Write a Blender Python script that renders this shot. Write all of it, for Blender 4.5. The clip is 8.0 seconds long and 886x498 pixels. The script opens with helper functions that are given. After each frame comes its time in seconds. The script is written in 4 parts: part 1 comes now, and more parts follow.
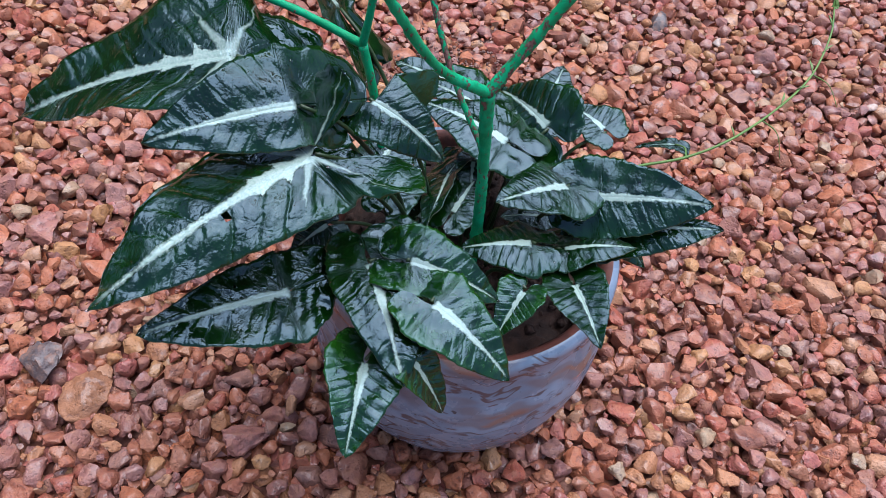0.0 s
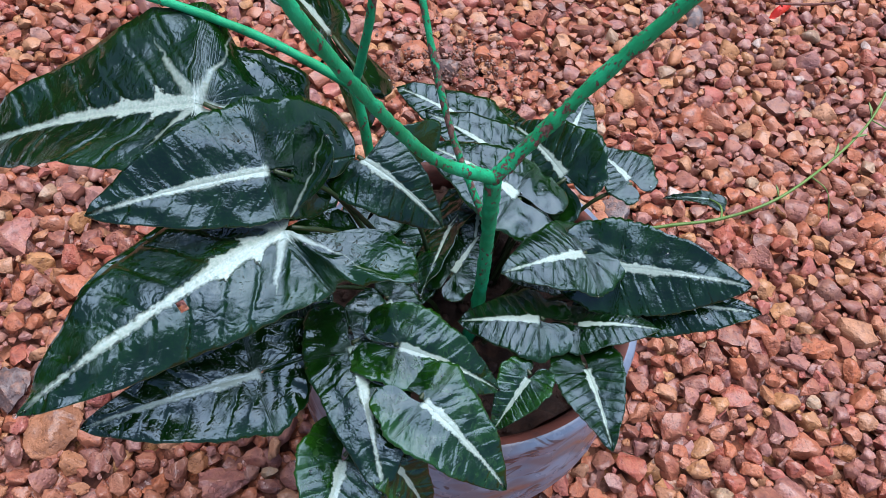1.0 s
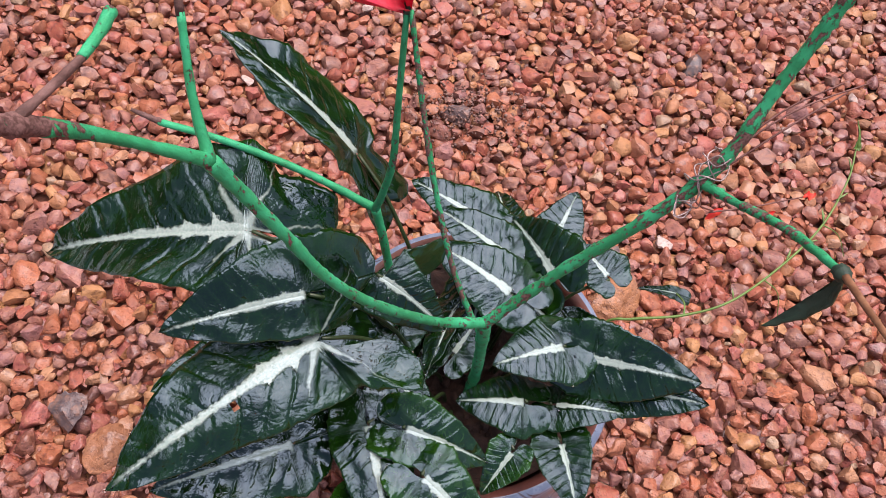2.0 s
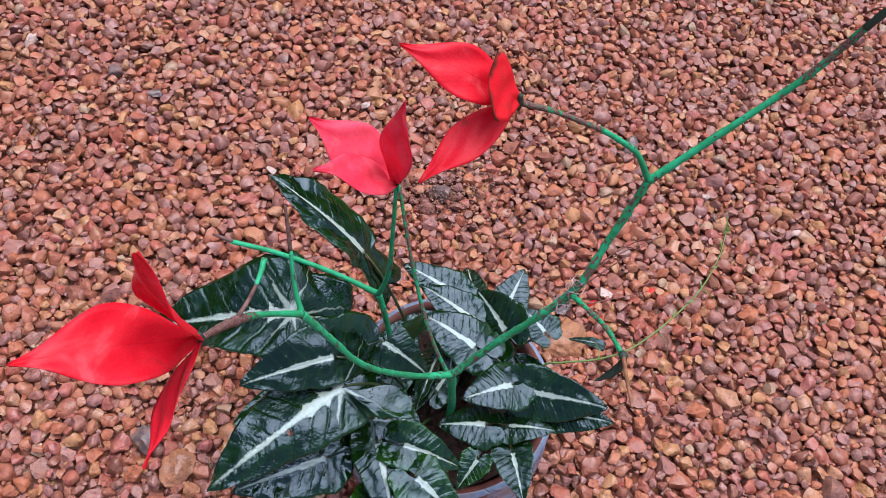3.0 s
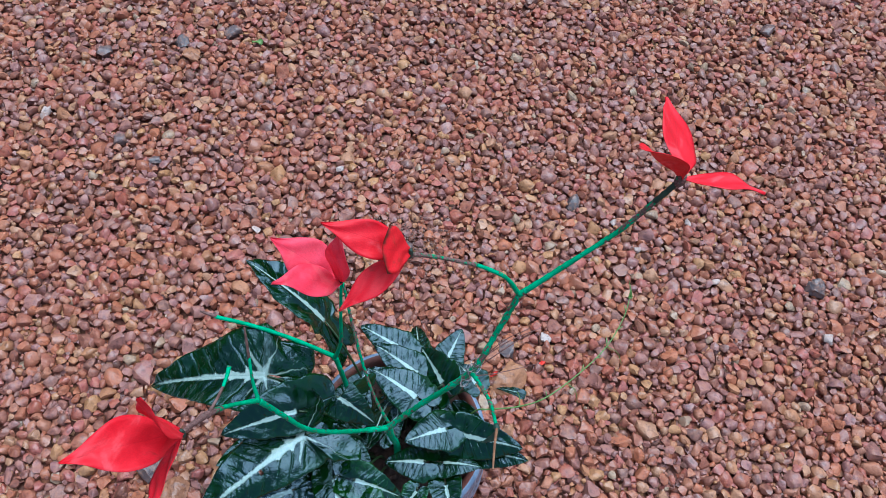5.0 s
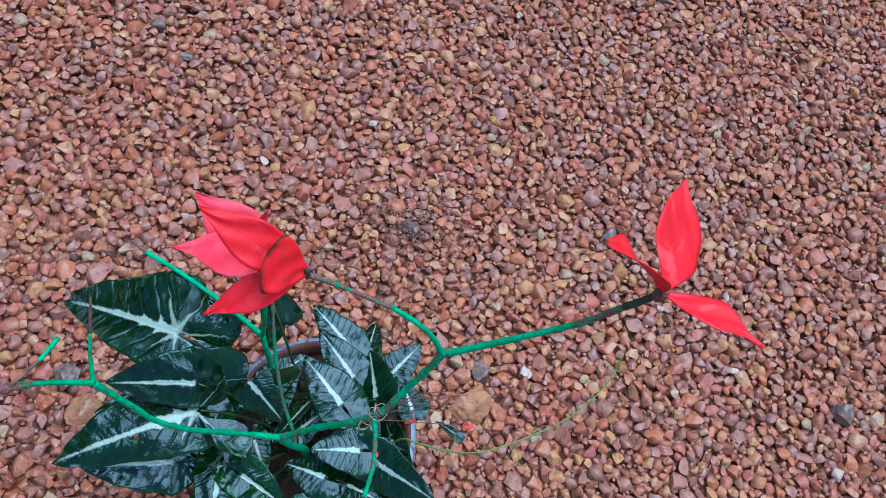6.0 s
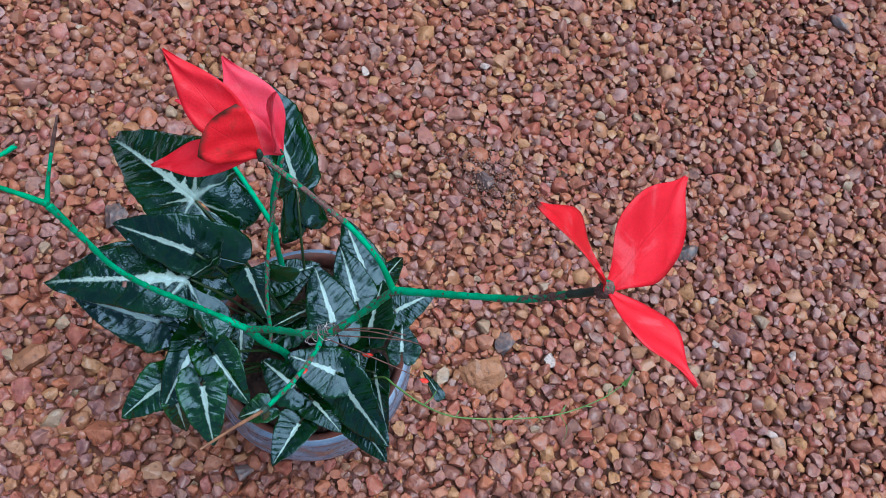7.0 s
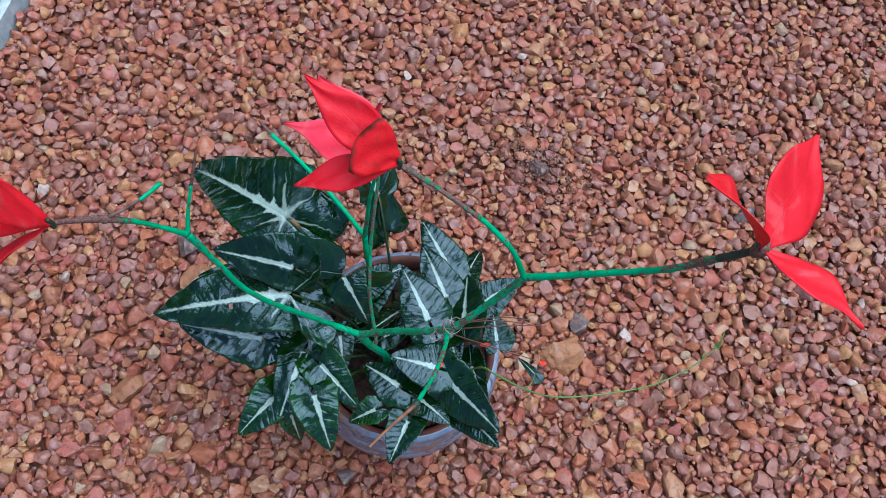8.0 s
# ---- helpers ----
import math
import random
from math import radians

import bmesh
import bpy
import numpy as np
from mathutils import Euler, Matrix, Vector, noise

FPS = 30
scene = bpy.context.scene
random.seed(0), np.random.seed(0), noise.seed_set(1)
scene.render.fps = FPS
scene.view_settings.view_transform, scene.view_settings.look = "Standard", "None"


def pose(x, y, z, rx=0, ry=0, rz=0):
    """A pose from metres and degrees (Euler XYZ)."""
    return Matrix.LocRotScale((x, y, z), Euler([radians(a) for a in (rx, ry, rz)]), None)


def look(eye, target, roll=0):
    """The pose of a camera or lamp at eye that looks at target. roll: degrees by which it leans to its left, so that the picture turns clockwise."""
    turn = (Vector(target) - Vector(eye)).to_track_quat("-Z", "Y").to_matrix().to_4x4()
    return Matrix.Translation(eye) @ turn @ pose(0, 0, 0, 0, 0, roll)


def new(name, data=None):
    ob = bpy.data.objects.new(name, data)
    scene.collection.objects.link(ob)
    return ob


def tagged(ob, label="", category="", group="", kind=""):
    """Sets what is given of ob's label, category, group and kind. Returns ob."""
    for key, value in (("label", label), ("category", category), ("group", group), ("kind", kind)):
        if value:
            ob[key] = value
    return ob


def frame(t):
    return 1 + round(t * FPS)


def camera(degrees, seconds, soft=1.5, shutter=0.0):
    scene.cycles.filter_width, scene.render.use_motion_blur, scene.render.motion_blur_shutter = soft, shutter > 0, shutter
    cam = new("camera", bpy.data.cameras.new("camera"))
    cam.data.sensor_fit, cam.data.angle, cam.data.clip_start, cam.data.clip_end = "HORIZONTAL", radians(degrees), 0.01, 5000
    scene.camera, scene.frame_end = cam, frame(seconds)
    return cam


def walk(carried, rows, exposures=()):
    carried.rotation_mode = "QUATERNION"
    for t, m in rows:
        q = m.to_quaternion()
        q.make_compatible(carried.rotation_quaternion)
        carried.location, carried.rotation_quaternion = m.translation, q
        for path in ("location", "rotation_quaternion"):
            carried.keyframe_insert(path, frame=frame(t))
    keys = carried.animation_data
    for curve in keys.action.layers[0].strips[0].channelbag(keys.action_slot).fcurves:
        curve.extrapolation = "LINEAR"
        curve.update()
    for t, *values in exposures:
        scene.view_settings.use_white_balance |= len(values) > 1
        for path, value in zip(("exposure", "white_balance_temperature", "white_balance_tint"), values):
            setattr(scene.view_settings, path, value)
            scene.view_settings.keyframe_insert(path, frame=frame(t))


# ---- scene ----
cam = camera(57.9, 8.0, soft=0.8)
PATH = [
    (0, (0.081, 0.054, 0.717), (0.122, 1.245, -0.889), 8.2),
    (0.5, (0.08, 0.113, 0.71), (0.115, 1.276, -0.916), 8.4),
    (1, (0.083, 0.159, 0.705), (0.104, 1.244, -0.975), 9.7),
    (1.5, (0.077, 0.185, 0.75), (0.107, 1.138, -1.009), 12.2),
    (2, (0.071, 0.194, 0.839), (0.08, 1.177, -0.903), 11.2),
    (2.2, (0.075, 0.186, 0.884), (0.077, 1.185, -0.848), 10.7),
    (3.3, (0.078, 0.089, 1.167), (0.083, 1.117, -0.549), 9.0),
    (3.5, (0.085, 0.078, 1.209), (0.083, 1.11, -0.504), 8.5),
    (4, (0.09, 0.072, 1.288), (0.091, 1.127, -0.411), 7.9),
    (4.5, (0.101, 0.068, 1.312), (0.107, 1.119, -0.389), 6.5),
    (4.7, (0.114, 0.071, 1.323), (0.12, 1.116, -0.382), 7.0),
    (5.8, (0.196, 0.233, 1.239), (0.128, 1.163, -0.53), 18.6),
    (6, (0.215, 0.251, 1.228), (0.09, 1.146, -0.557), 19.6),
    (6.5, (0.272, 0.301, 1.209), (0.042, 1.102, -0.609), 22.5),
    (7, (0.308, 0.319, 1.19), (-0.015, 0.974, -0.672), 20.7),
    (7.5, (0.288, 0.302, 1.195), (-0.051, 0.923, -0.675), 19.9),
    (8, (0.255, 0.252, 1.207), (-0.087, 0.877, -0.662), 11.7),
]
SKY, SUN = 0.078, 2.25
walk(cam, [(t, look(eye, target, roll)) for t, eye, target, roll in PATH], [(0, 1.22, 6250, 15), (1.0, 1.22, 6650, 19), (1.5, 1.23, 7250, 24), (2.2, 1.22, 7800, 32), (3.5, 0.97, 6000, 17), (4.5, 0.93, 5600, 5), (6, 0.96, 5450, 3), (7, 0.77, 5750, 5), (8, 0.83, 5950, 8)])

# ---- light: overcast sky, wide soft sun ----
world = bpy.data.worlds.new("overcast_sky")
scene.world = world
world.use_nodes = True
wn = world.node_tree.nodes
sky = wn.new("ShaderNodeTexSky")
sky.sky_type, sky.sun_disc = "NISHITA", False
sky.sun_elevation, sky.sun_rotation = radians(74), radians(25)
sky.air_density, sky.dust_density = 1.0, 3.0
wn["Background"].inputs["Strength"].default_value = SKY
world.node_tree.links.new(sky.outputs["Color"], wn["Background"].inputs["Color"])
sun = new("sun", bpy.data.lights.new("sun", "SUN"))
sun.data.energy, sun.data.angle, sun.data.color = SUN, radians(70), (0.91, 0.97, 1.05)
sun.matrix_world = look((0.46, 1.26, 2.9), (0.1, 0.5, 0.0))

# ---- materials ----


class Nodes:
    """Short hand for building a node material."""

    def __init__(self, name):
        self.mat = bpy.data.materials.new(name)
        self.mat.use_nodes = True
        self.tree = self.mat.node_tree
        self.bsdf = self.tree.nodes["Principled BSDF"]

    def put(self, socket, value):
        if isinstance(value, bpy.types.NodeSocket):
            self.tree.links.new(value, socket)
        elif isinstance(value, (tuple, list)) and len(value) == 3 and socket.type == "RGBA":
            socket.default_value = (*value, 1.0)
        else:
            socket.default_value = value

    def node(self, kind, out=0, props=None, **inputs):
        n = self.tree.nodes.new(kind)
        for key, value in (props or {}).items():
            setattr(n, key, value)
        for key, value in inputs.items():
            k = int(key[1:]) if key[0] == "i" and key[1:].isdigit() else key.replace("_", " ")
            self.put(n.inputs[k], value)
        return n.outputs[out]

    def math(self, op, a, b=0.0, c=0.0, clamp=False):
        return self.node("ShaderNodeMath", props={"operation": op, "use_clamp": clamp}, i0=a, i1=b, i2=c)

    def ramp01(self, value, lo, hi, a=0.0, b=1.0):
        return self.node("ShaderNodeMapRange", props={"interpolation_type": "SMOOTHSTEP"}, i0=value, i1=lo, i2=hi, i3=a, i4=b)

    def mix(self, fac, a, b, blend="MIX"):
        n = self.tree.nodes.new("ShaderNodeMix")
        n.data_type, n.blend_type = "RGBA", blend
        self.put(n.inputs[0], fac), self.put(n.inputs[6], a), self.put(n.inputs[7], b)
        return n.outputs[2]

    def noise(self, scale, detail=4.0, rough=0.6, vec=None, out=0, distort=0.0):
        n = self.tree.nodes.new("ShaderNodeTexNoise")
        n.inputs["Scale"].default_value, n.inputs["Detail"].default_value = scale, detail
        n.inputs["Roughness"].default_value, n.inputs["Distortion"].default_value = rough, distort
        self.put(n.inputs["Vector"], vec if vec is not None else self.object_coords())
        return n.outputs[out]

    def object_coords(self):
        return self.node("ShaderNodeTexCoord", out=3)

    def palette(self, fac, stops, constant=False):
        n = self.tree.nodes.new("ShaderNodeValToRGB")
        n.color_ramp.interpolation = "CONSTANT" if constant else "LINEAR"
        while len(n.color_ramp.elements) < len(stops):
            n.color_ramp.elements.new(0.5)
        for e, (at, col) in zip(n.color_ramp.elements, stops):
            e.position, e.color = at, (*col, 1.0)
        self.put(n.inputs[0], fac)
        return n.outputs[0]

    def bump(self, height, strength, distance=0.001, normal=None):
        n = self.tree.nodes.new("ShaderNodeBump")
        n.inputs["Strength"].default_value, n.inputs["Distance"].default_value = strength, distance
        self.put(n.inputs["Height"], height)
        if normal is not None:
            self.put(n.inputs["Normal"], normal)
        return n.outputs[0]

    def done(self, color, rough, normal=None, **more):
        self.put(self.bsdf.inputs["Base Color"], color)
        self.put(self.bsdf.inputs["Roughness"], rough)
        if normal is not None:
            self.put(self.bsdf.inputs["Normal"], normal)
        for key, value in more.items():
            self.put(self.bsdf.inputs[key.replace("_", " ")], value)
        return self.mat


STONE_COLOURS = [
    (0.0, (0.334, 0.100, 0.055)), (0.09, (0.404, 0.122, 0.057)), (0.18, (0.282, 0.109, 0.085)), (0.27, (0.428, 0.166, 0.091)),
    (0.35, (0.376, 0.090, 0.054)), (0.43, (0.329, 0.143, 0.120)), (0.50, (0.240, 0.079, 0.051)), (0.57, (0.460, 0.139, 0.059)),
    (0.64, (0.438, 0.190, 0.080)), (0.70, (0.291, 0.128, 0.122)), (0.76, (0.414, 0.113, 0.091)), (0.82, (0.479, 0.246, 0.129)),
    (0.87, (0.268, 0.132, 0.105)), (0.91, (0.498, 0.250, 0.097)), (0.945, (0.376, 0.185, 0.163)), (0.972, (0.193, 0.088, 0.071)), (0.988, (0.395, 0.291, 0.188))]


def stone_material(name, singles, tint=None):
    n = Nodes(name)
    co = n.object_coords()
    if singles:
        rnd = n.node("ShaderNodeObjectInfo", out=5)
    else:
        rnd = n.node("ShaderNodeNewGeometry", out=8)
    base = tint if tint else n.palette(rnd, STONE_COLOURS, True)
    shift = n.math("MULTIPLY", rnd, 7.0)
    vec = n.node("ShaderNodeVectorMath", props={"operation": "ADD"}, i0=n.node("ShaderNodeNewGeometry", out=0), i1=n.node("ShaderNodeCombineXYZ", i0=shift, i1=shift, i2=shift))
    blotch = n.noise(110.0, 5.0, 0.62, vec)
    grain = n.noise(620.0, 4.0, 0.7, vec)
    wide = n.noise(3.2, 3.0, 0.5, vec)
    col = n.mix(n.ramp01(blotch, 0.42, 0.68), base, n.mix(0.45, base, (0.46, 0.215, 0.120)))
    col = n.mix(n.ramp01(blotch, 0.32, 0.48, 0.85, 0.0), col, n.mix(0.68, base, (0.075, 0.026, 0.022)))
    col = n.mix(n.ramp01(grain, 0.3, 0.7, 0.42, 0.0), col, n.mix(0.6, col, (0.08, 0.034, 0.026)))
    col = n.mix(n.ramp01(grain, 0.68, 0.76, 0.0, 0.35), col, (0.50, 0.31, 0.22))
    col = n.mix(n.ramp01(wide, 0.35, 0.7, 0.0, 0.18), col, (0.36, 0.145, 0.100))
    pit = n.tree.nodes.new("ShaderNodeTexVoronoi")
    pit.inputs["Scale"].default_value = 260.0
    n.put(pit.inputs["Vector"], vec)
    pits = n.ramp01(pit.outputs["Distance"], 0.0, 0.42)
    col = n.mix(n.math("MULTIPLY", n.ramp01(pits, 0.50, 0.0), n.ramp01(blotch, 0.44, 0.64, 0.55, 0.0)), col, n.mix(0.7, base, (0.07, 0.030, 0.026)))
    normal = n.bump(grain, 0.25, 0.0006, n.bump(pits, 0.50, 0.0016, n.bump(blotch, 0.9, 0.0040)))
    rough = n.ramp01(blotch, 0.3, 0.7, 0.46, 0.70)
    wet = n.ramp01(n.noise(46.0, 3.0, 0.5, vec), 0.42, 0.62, 0.08, 0.65)
    col = n.mix(n.math("MULTIPLY", wet, 0.26), col, (0.0, 0.0, 0.0))
    return n.done(col, rough, normal, Coat_Weight=wet, Coat_Roughness=0.12)


MAT_STONES = stone_material("red_gravel", False)
MAT_STONE = stone_material("red_stone", True)
MAT_STONE_DARK = stone_material("dark_grey_stone", True, (0.085, 0.085, 0.095))
MAT_GRIT = stone_material("dark_grit", False, (0.150, 0.088, 0.074))
MAT_STONE_WHITE = stone_material("pale_stone", True, (0.56, 0.48, 0.43))
MAT_STONE_OCHRE = stone_material("ochre_stone", True, (0.37, 0.158, 0.064))
MAT_STONE_PINK = stone_material("pink_stone", True, (0.34, 0.135, 0.115))


def ground_material():
    n = Nodes("gravel_bed")
    vor = n.tree.nodes.new("ShaderNodeTexVoronoi")
    vor.inputs["Scale"].default_value = 55.0
    n.put(vor.inputs["Vector"], n.object_coords())
    sep = n.node("ShaderNodeSeparateColor", i0=vor.outputs["Color"])
    col = n.palette(sep, STONE_COLOURS, True)
    # near-black towards the cell edges paints in the shaded gaps between stones
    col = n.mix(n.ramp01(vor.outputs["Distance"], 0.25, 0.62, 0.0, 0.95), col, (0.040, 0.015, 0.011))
    fine = n.noise(400.0, 4.0)
    col = n.mix(n.ramp01(fine, 0.3, 0.7, 0.85, 0.15), col, (0.085, 0.033, 0.024))
    h = n.math("SUBTRACT", 1.0, vor.outputs["Distance"])
    return n.done(n.mix(1.0, col, (1.64, 1.76, 1.70), "MULTIPLY"), 0.8, n.bump(fine, 0.4, 0.001, n.bump(h, 1.0, 0.008)), Specular_IOR_Level=0.15)


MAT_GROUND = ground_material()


def leaf_material(name, dark, light, spurs, rib, rays, young=0.0, relief=1.0):
    """Wet, glossy arrowhead leaf: pale midrib with ragged spurs, sunken side veins."""
    n = Nodes(name)
    uv = n.node("ShaderNodeUVMap", props={"uv_map": "blade"})
    sep = n.tree.nodes.new("ShaderNodeSeparateXYZ")
    n.put(sep.inputs[0], uv)
    x = n.math("MULTIPLY", n.math("SUBTRACT", sep.outputs[0], 0.5), 2.0)
    y = n.math("MULTIPLY", n.math("SUBTRACT", sep.outputs[1], 0.3), 2.0)
    ax = n.math("ABSOLUTE", x)
    rnd = n.node("ShaderNodeObjectInfo", out=5)
    seed = n.math("MULTIPLY", rnd, 23.0)
    vec = n.node("ShaderNodeCombineXYZ", i0=x, i1=y, i2=seed)
    rag = n.noise(46.0, 5.0, 0.75, vec)
    slow = n.noise(7.0, 3.0, 0.55, vec)
    fine = n.noise(120.0, 3.0, 0.6, vec)
    # side veins run forward from the midrib
    q = n.math("ADD", n.math("MULTIPLY", n.math("SUBTRACT", y, n.math("MULTIPLY", ax, 0.62)), 7.5), n.math("MULTIPLY", slow, 0.55))
    # in the back lobes they radiate from the leaf base
    swing = n.math("ADD", n.math("MULTIPLY", n.math("ARCTAN2", ax, y), 4.6), n.math("MULTIPLY", slow, 1.1))
    inlobe = n.ramp01(y, 0.03, -0.07)
    q = n.math("ADD", n.math("MULTIPLY", q, n.math("SUBTRACT", 1.0, inlobe)), n.math("MULTIPLY", swing, inlobe))
    peak = n.math("ABSOLUTE", n.math("COSINE", n.math("MULTIPLY", q, 3.14159)))
    spur = n.math("POWER", peak, 9.0)
    reach = n.math("MULTIPLY", n.ramp01(y, 0.48, 0.0, 0.0, spurs), n.ramp01(rag, 0.35, 0.65, 0.55, 1.15))
    half = n.math("MULTIPLY", n.ramp01(y, 1.05, -0.1, 0.007, 0.034 * rib), n.ramp01(slow, 0.3, 0.7, 0.7, 1.3))
    edge = n.math("ADD", n.math("ADD", half, n.math("MULTIPLY", spur, reach)), n.math("MULTIPLY", n.math("SUBTRACT", rag, 0.5), 0.038 * rib))
    white = n.ramp01(n.math("SUBTRACT", ax, edge), 0.006, -0.010)
    white = n.math("MULTIPLY", white, n.ramp01(y, -0.03, 0.0))
    white = n.math("MULTIPLY", white, n.ramp01(y, 0.97, 0.88))
    # pale veins that fan out from the leaf base
    far = n.math("SQRT", n.math("ADD", n.math("MULTIPLY", x, x), n.math("MULTIPLY", y, y)))
    fan = n.math("MULTIPLY", n.math("ARCTAN2", ax, y), 3.2)
    off = n.math("MULTIPLY", far, n.math("MULTIPLY", n.math("ABSOLUTE", n.math("SINE", n.math("ADD", fan, n.math("MULTIPLY", n.math("SUBTRACT", slow, 0.5), 1.2)))), 0.19))
    reach = n.math("MULTIPLY", n.ramp01(slow, 0.3, 0.7, 0.75, 1.25), rays)
    thick = n.math("MULTIPLY", n.math("MULTIPLY", n.math("SUBTRACT", 1.0, n.math("DIVIDE", far, reach)), 0.0115 * rib), n.ramp01(inlobe, 0.0, 1.0, 1.0, 0.5))
    fanned = n.ramp01(n.math("SUBTRACT", n.math("ADD", off, n.math("MULTIPLY", n.math("SUBTRACT", rag, 0.5), 0.010)), thick), 0.004, -0.004)
    white = n.math("MAXIMUM", white, n.math("MULTIPLY", fanned, 0.75))
    green = n.mix(n.ramp01(slow, 0.35, 0.7), dark, light)
    green = n.mix(n.ramp01(ax, 0.16, 0.40, 0.0, 0.5 + 0.3 * young), green, (light[0] * 2.2, light[1] * 1.9, light[2]))
    green = n.mix(n.math("MULTIPLY", n.ramp01(peak, 0.95, 1.0), 0.2), green, (light[0] * 2.0, light[1] * 1.5, light[2] * 1.6))
    if young:
        patch = n.noise(9.0, 4.0, 0.6, vec, distort=1.0)
        green = n.mix(n.ramp01(patch, 0.54, 0.66, 0.0, 0.30 * young), green, (0.035, 0.10, 0.030))
    pale = n.mix(n.ramp01(fine, 0.3, 0.7), (0.235, 0.350, 0.300), (0.355, 0.450, 0.400))
    col = n.mix(white, green, pale)
    col = n.mix(n.ramp01(rag, 0.755, 0.78, 0.0, 0.6), col, (0.10, 0.06, 0.03))
    vein = n.math("MULTIPLY", n.math("POWER", peak, 18.0), n.ramp01(slow, 0.3, 0.7, -0.40, -1.0))
    mid = n.math("MULTIPLY", n.ramp01(ax, 0.014, 0.0), -1.0)
    calm = n.math("SUBTRACT", 1.0, n.math("MULTIPLY", white, 0.75))
    normal = n.bump(n.math("MULTIPLY", n.math("ADD", n.math("MULTIPLY", vein, n.ramp01(inlobe, 0.0, 0.5, 1.0, 0.12)), mid), calm), 0.85, 0.0018 * relief)
    # quilted pockets between the veins, never two alike
    side = n.math("ADD", seed, n.math("MULTIPLY", n.math("SIGN", x), 3.0))
    drift = n.noise(9.0, 2.0, 0.5, vec)
    pocket = n.tree.nodes.new("ShaderNodeTexVoronoi")
    pocket.feature = "SMOOTH_F1"
    pocket.inputs["Scale"].default_value, pocket.inputs["Smoothness"].default_value = 1.0, 0.35
    n.put(pocket.inputs["Vector"], n.node("ShaderNodeCombineXYZ", i0=n.math("ADD", n.math("MULTIPLY", q, 2.0), n.math("MULTIPLY", drift, 1.5)), i1=n.math("ADD", n.math("MULTIPLY", ax, 8.0), n.math("MULTIPLY", rag, 0.8)), i2=side))
    crease = n.math("MULTIPLY", pocket.outputs["Distance"], n.math("MULTIPLY", n.ramp01(slow, 0.35, 0.65, -0.35, -1.0), n.ramp01(inlobe, 0.0, 0.6, 1.0, 0.10)))
    normal = n.bump(n.math("MULTIPLY", crease, calm), 0.55, 0.0030 * relief, normal)
    normal = n.bump(n.noise(17.0, 3.0, 0.6, vec, distort=0.8), 0.30, 0.0030 * relief, normal)
    # fine net of veinlets
    net = n.tree.nodes.new("ShaderNodeTexVoronoi")
    net.feature = "DISTANCE_TO_EDGE"
    net.inputs["Scale"].default_value = 26.0
    n.put(net.inputs["Vector"], vec)
    normal = n.bump(n.ramp01(net.outputs["Distance"], 0.0, 0.22), 0.12, 0.0016 * relief, normal)
    normal = n.bump(fine, 0.06, 0.0006, normal)
    rough = n.ramp01(n.noise(26.0, 4.0, 0.65, vec), 0.35, 0.7, 0.04, 0.10)
    return n.done(col, rough, normal, IOR=1.60, Specular_Tint=(0.54, 0.78, 1.0))


MAT_LEAF_VEINED = leaf_material("veined_leaf", (0.0010, 0.0105, 0.0017), (0.0027, 0.022, 0.0028), 0.062, 1.08, 0.27, relief=0.70)
MAT_LEAF = leaf_material("dark_leaf", (0.0010, 0.0100, 0.0017), (0.0027, 0.021, 0.0028), 0.018, 1.10, 0.03, relief=0.33)
MAT_LEAF_YOUNG = leaf_material("young_leaf", (0.0018, 0.0150, 0.0026), (0.0050, 0.035, 0.004), 0.012, 1.30, 0.03, 1.0, 0.17)


def simple(name, a, b, scale, rough, bump=0.3, dist=0.001, fine=None, **more):
    n = Nodes(name)
    big, small = n.noise(scale, 4.0), n.noise(fine or scale * 6, 4.0, 0.7)
    col = n.mix(n.ramp01(big, 0.35, 0.68), a, b)
    col = n.mix(n.ramp01(small, 0.25, 0.6, 0.35, 0.0), col, tuple(0.45 * v for v in a))
    return n.done(col, n.ramp01(small, 0.3, 0.7, max(0.0, rough - 0.12), min(1.0, rough + 0.12)), n.bump(small, bump, dist), **more)


MAT_UNDER = simple("leaf_underside", (0.045, 0.075, 0.030), (0.075, 0.095, 0.045), 60.0, 0.55)
MAT_PETIOLE = simple("petiole", (0.010, 0.028, 0.007), (0.020, 0.048, 0.012), 90.0, 0.38)
MAT_VINE = simple("vine_stem", (0.085, 0.200, 0.040), (0.140, 0.240, 0.060), 120.0, 0.45)
MAT_SOIL = simple("wet_soil", (0.034, 0.017, 0.012), (0.092, 0.046, 0.032), 90.0, 0.75, 0.9, 0.003, 500.0)
MAT_BARK = simple("bare_bark", (0.085, 0.040, 0.032), (0.200, 0.110, 0.095), 150.0, 0.75, 0.7, 0.001)
MAT_STRAW = simple("straw", (0.190, 0.085, 0.042), (0.300, 0.145, 0.075), 120.0, 0.6)
MAT_WIRE = simple("rusty_wire", (0.130, 0.050, 0.040), (0.230, 0.105, 0.085), 200.0, 0.5, Metallic=0.2)
def water_material():
    n = Nodes("rain_water")
    return n.done((0.95, 0.98, 1.0), 0.02, None, IOR=1.33, Transmission_Weight=1.0)


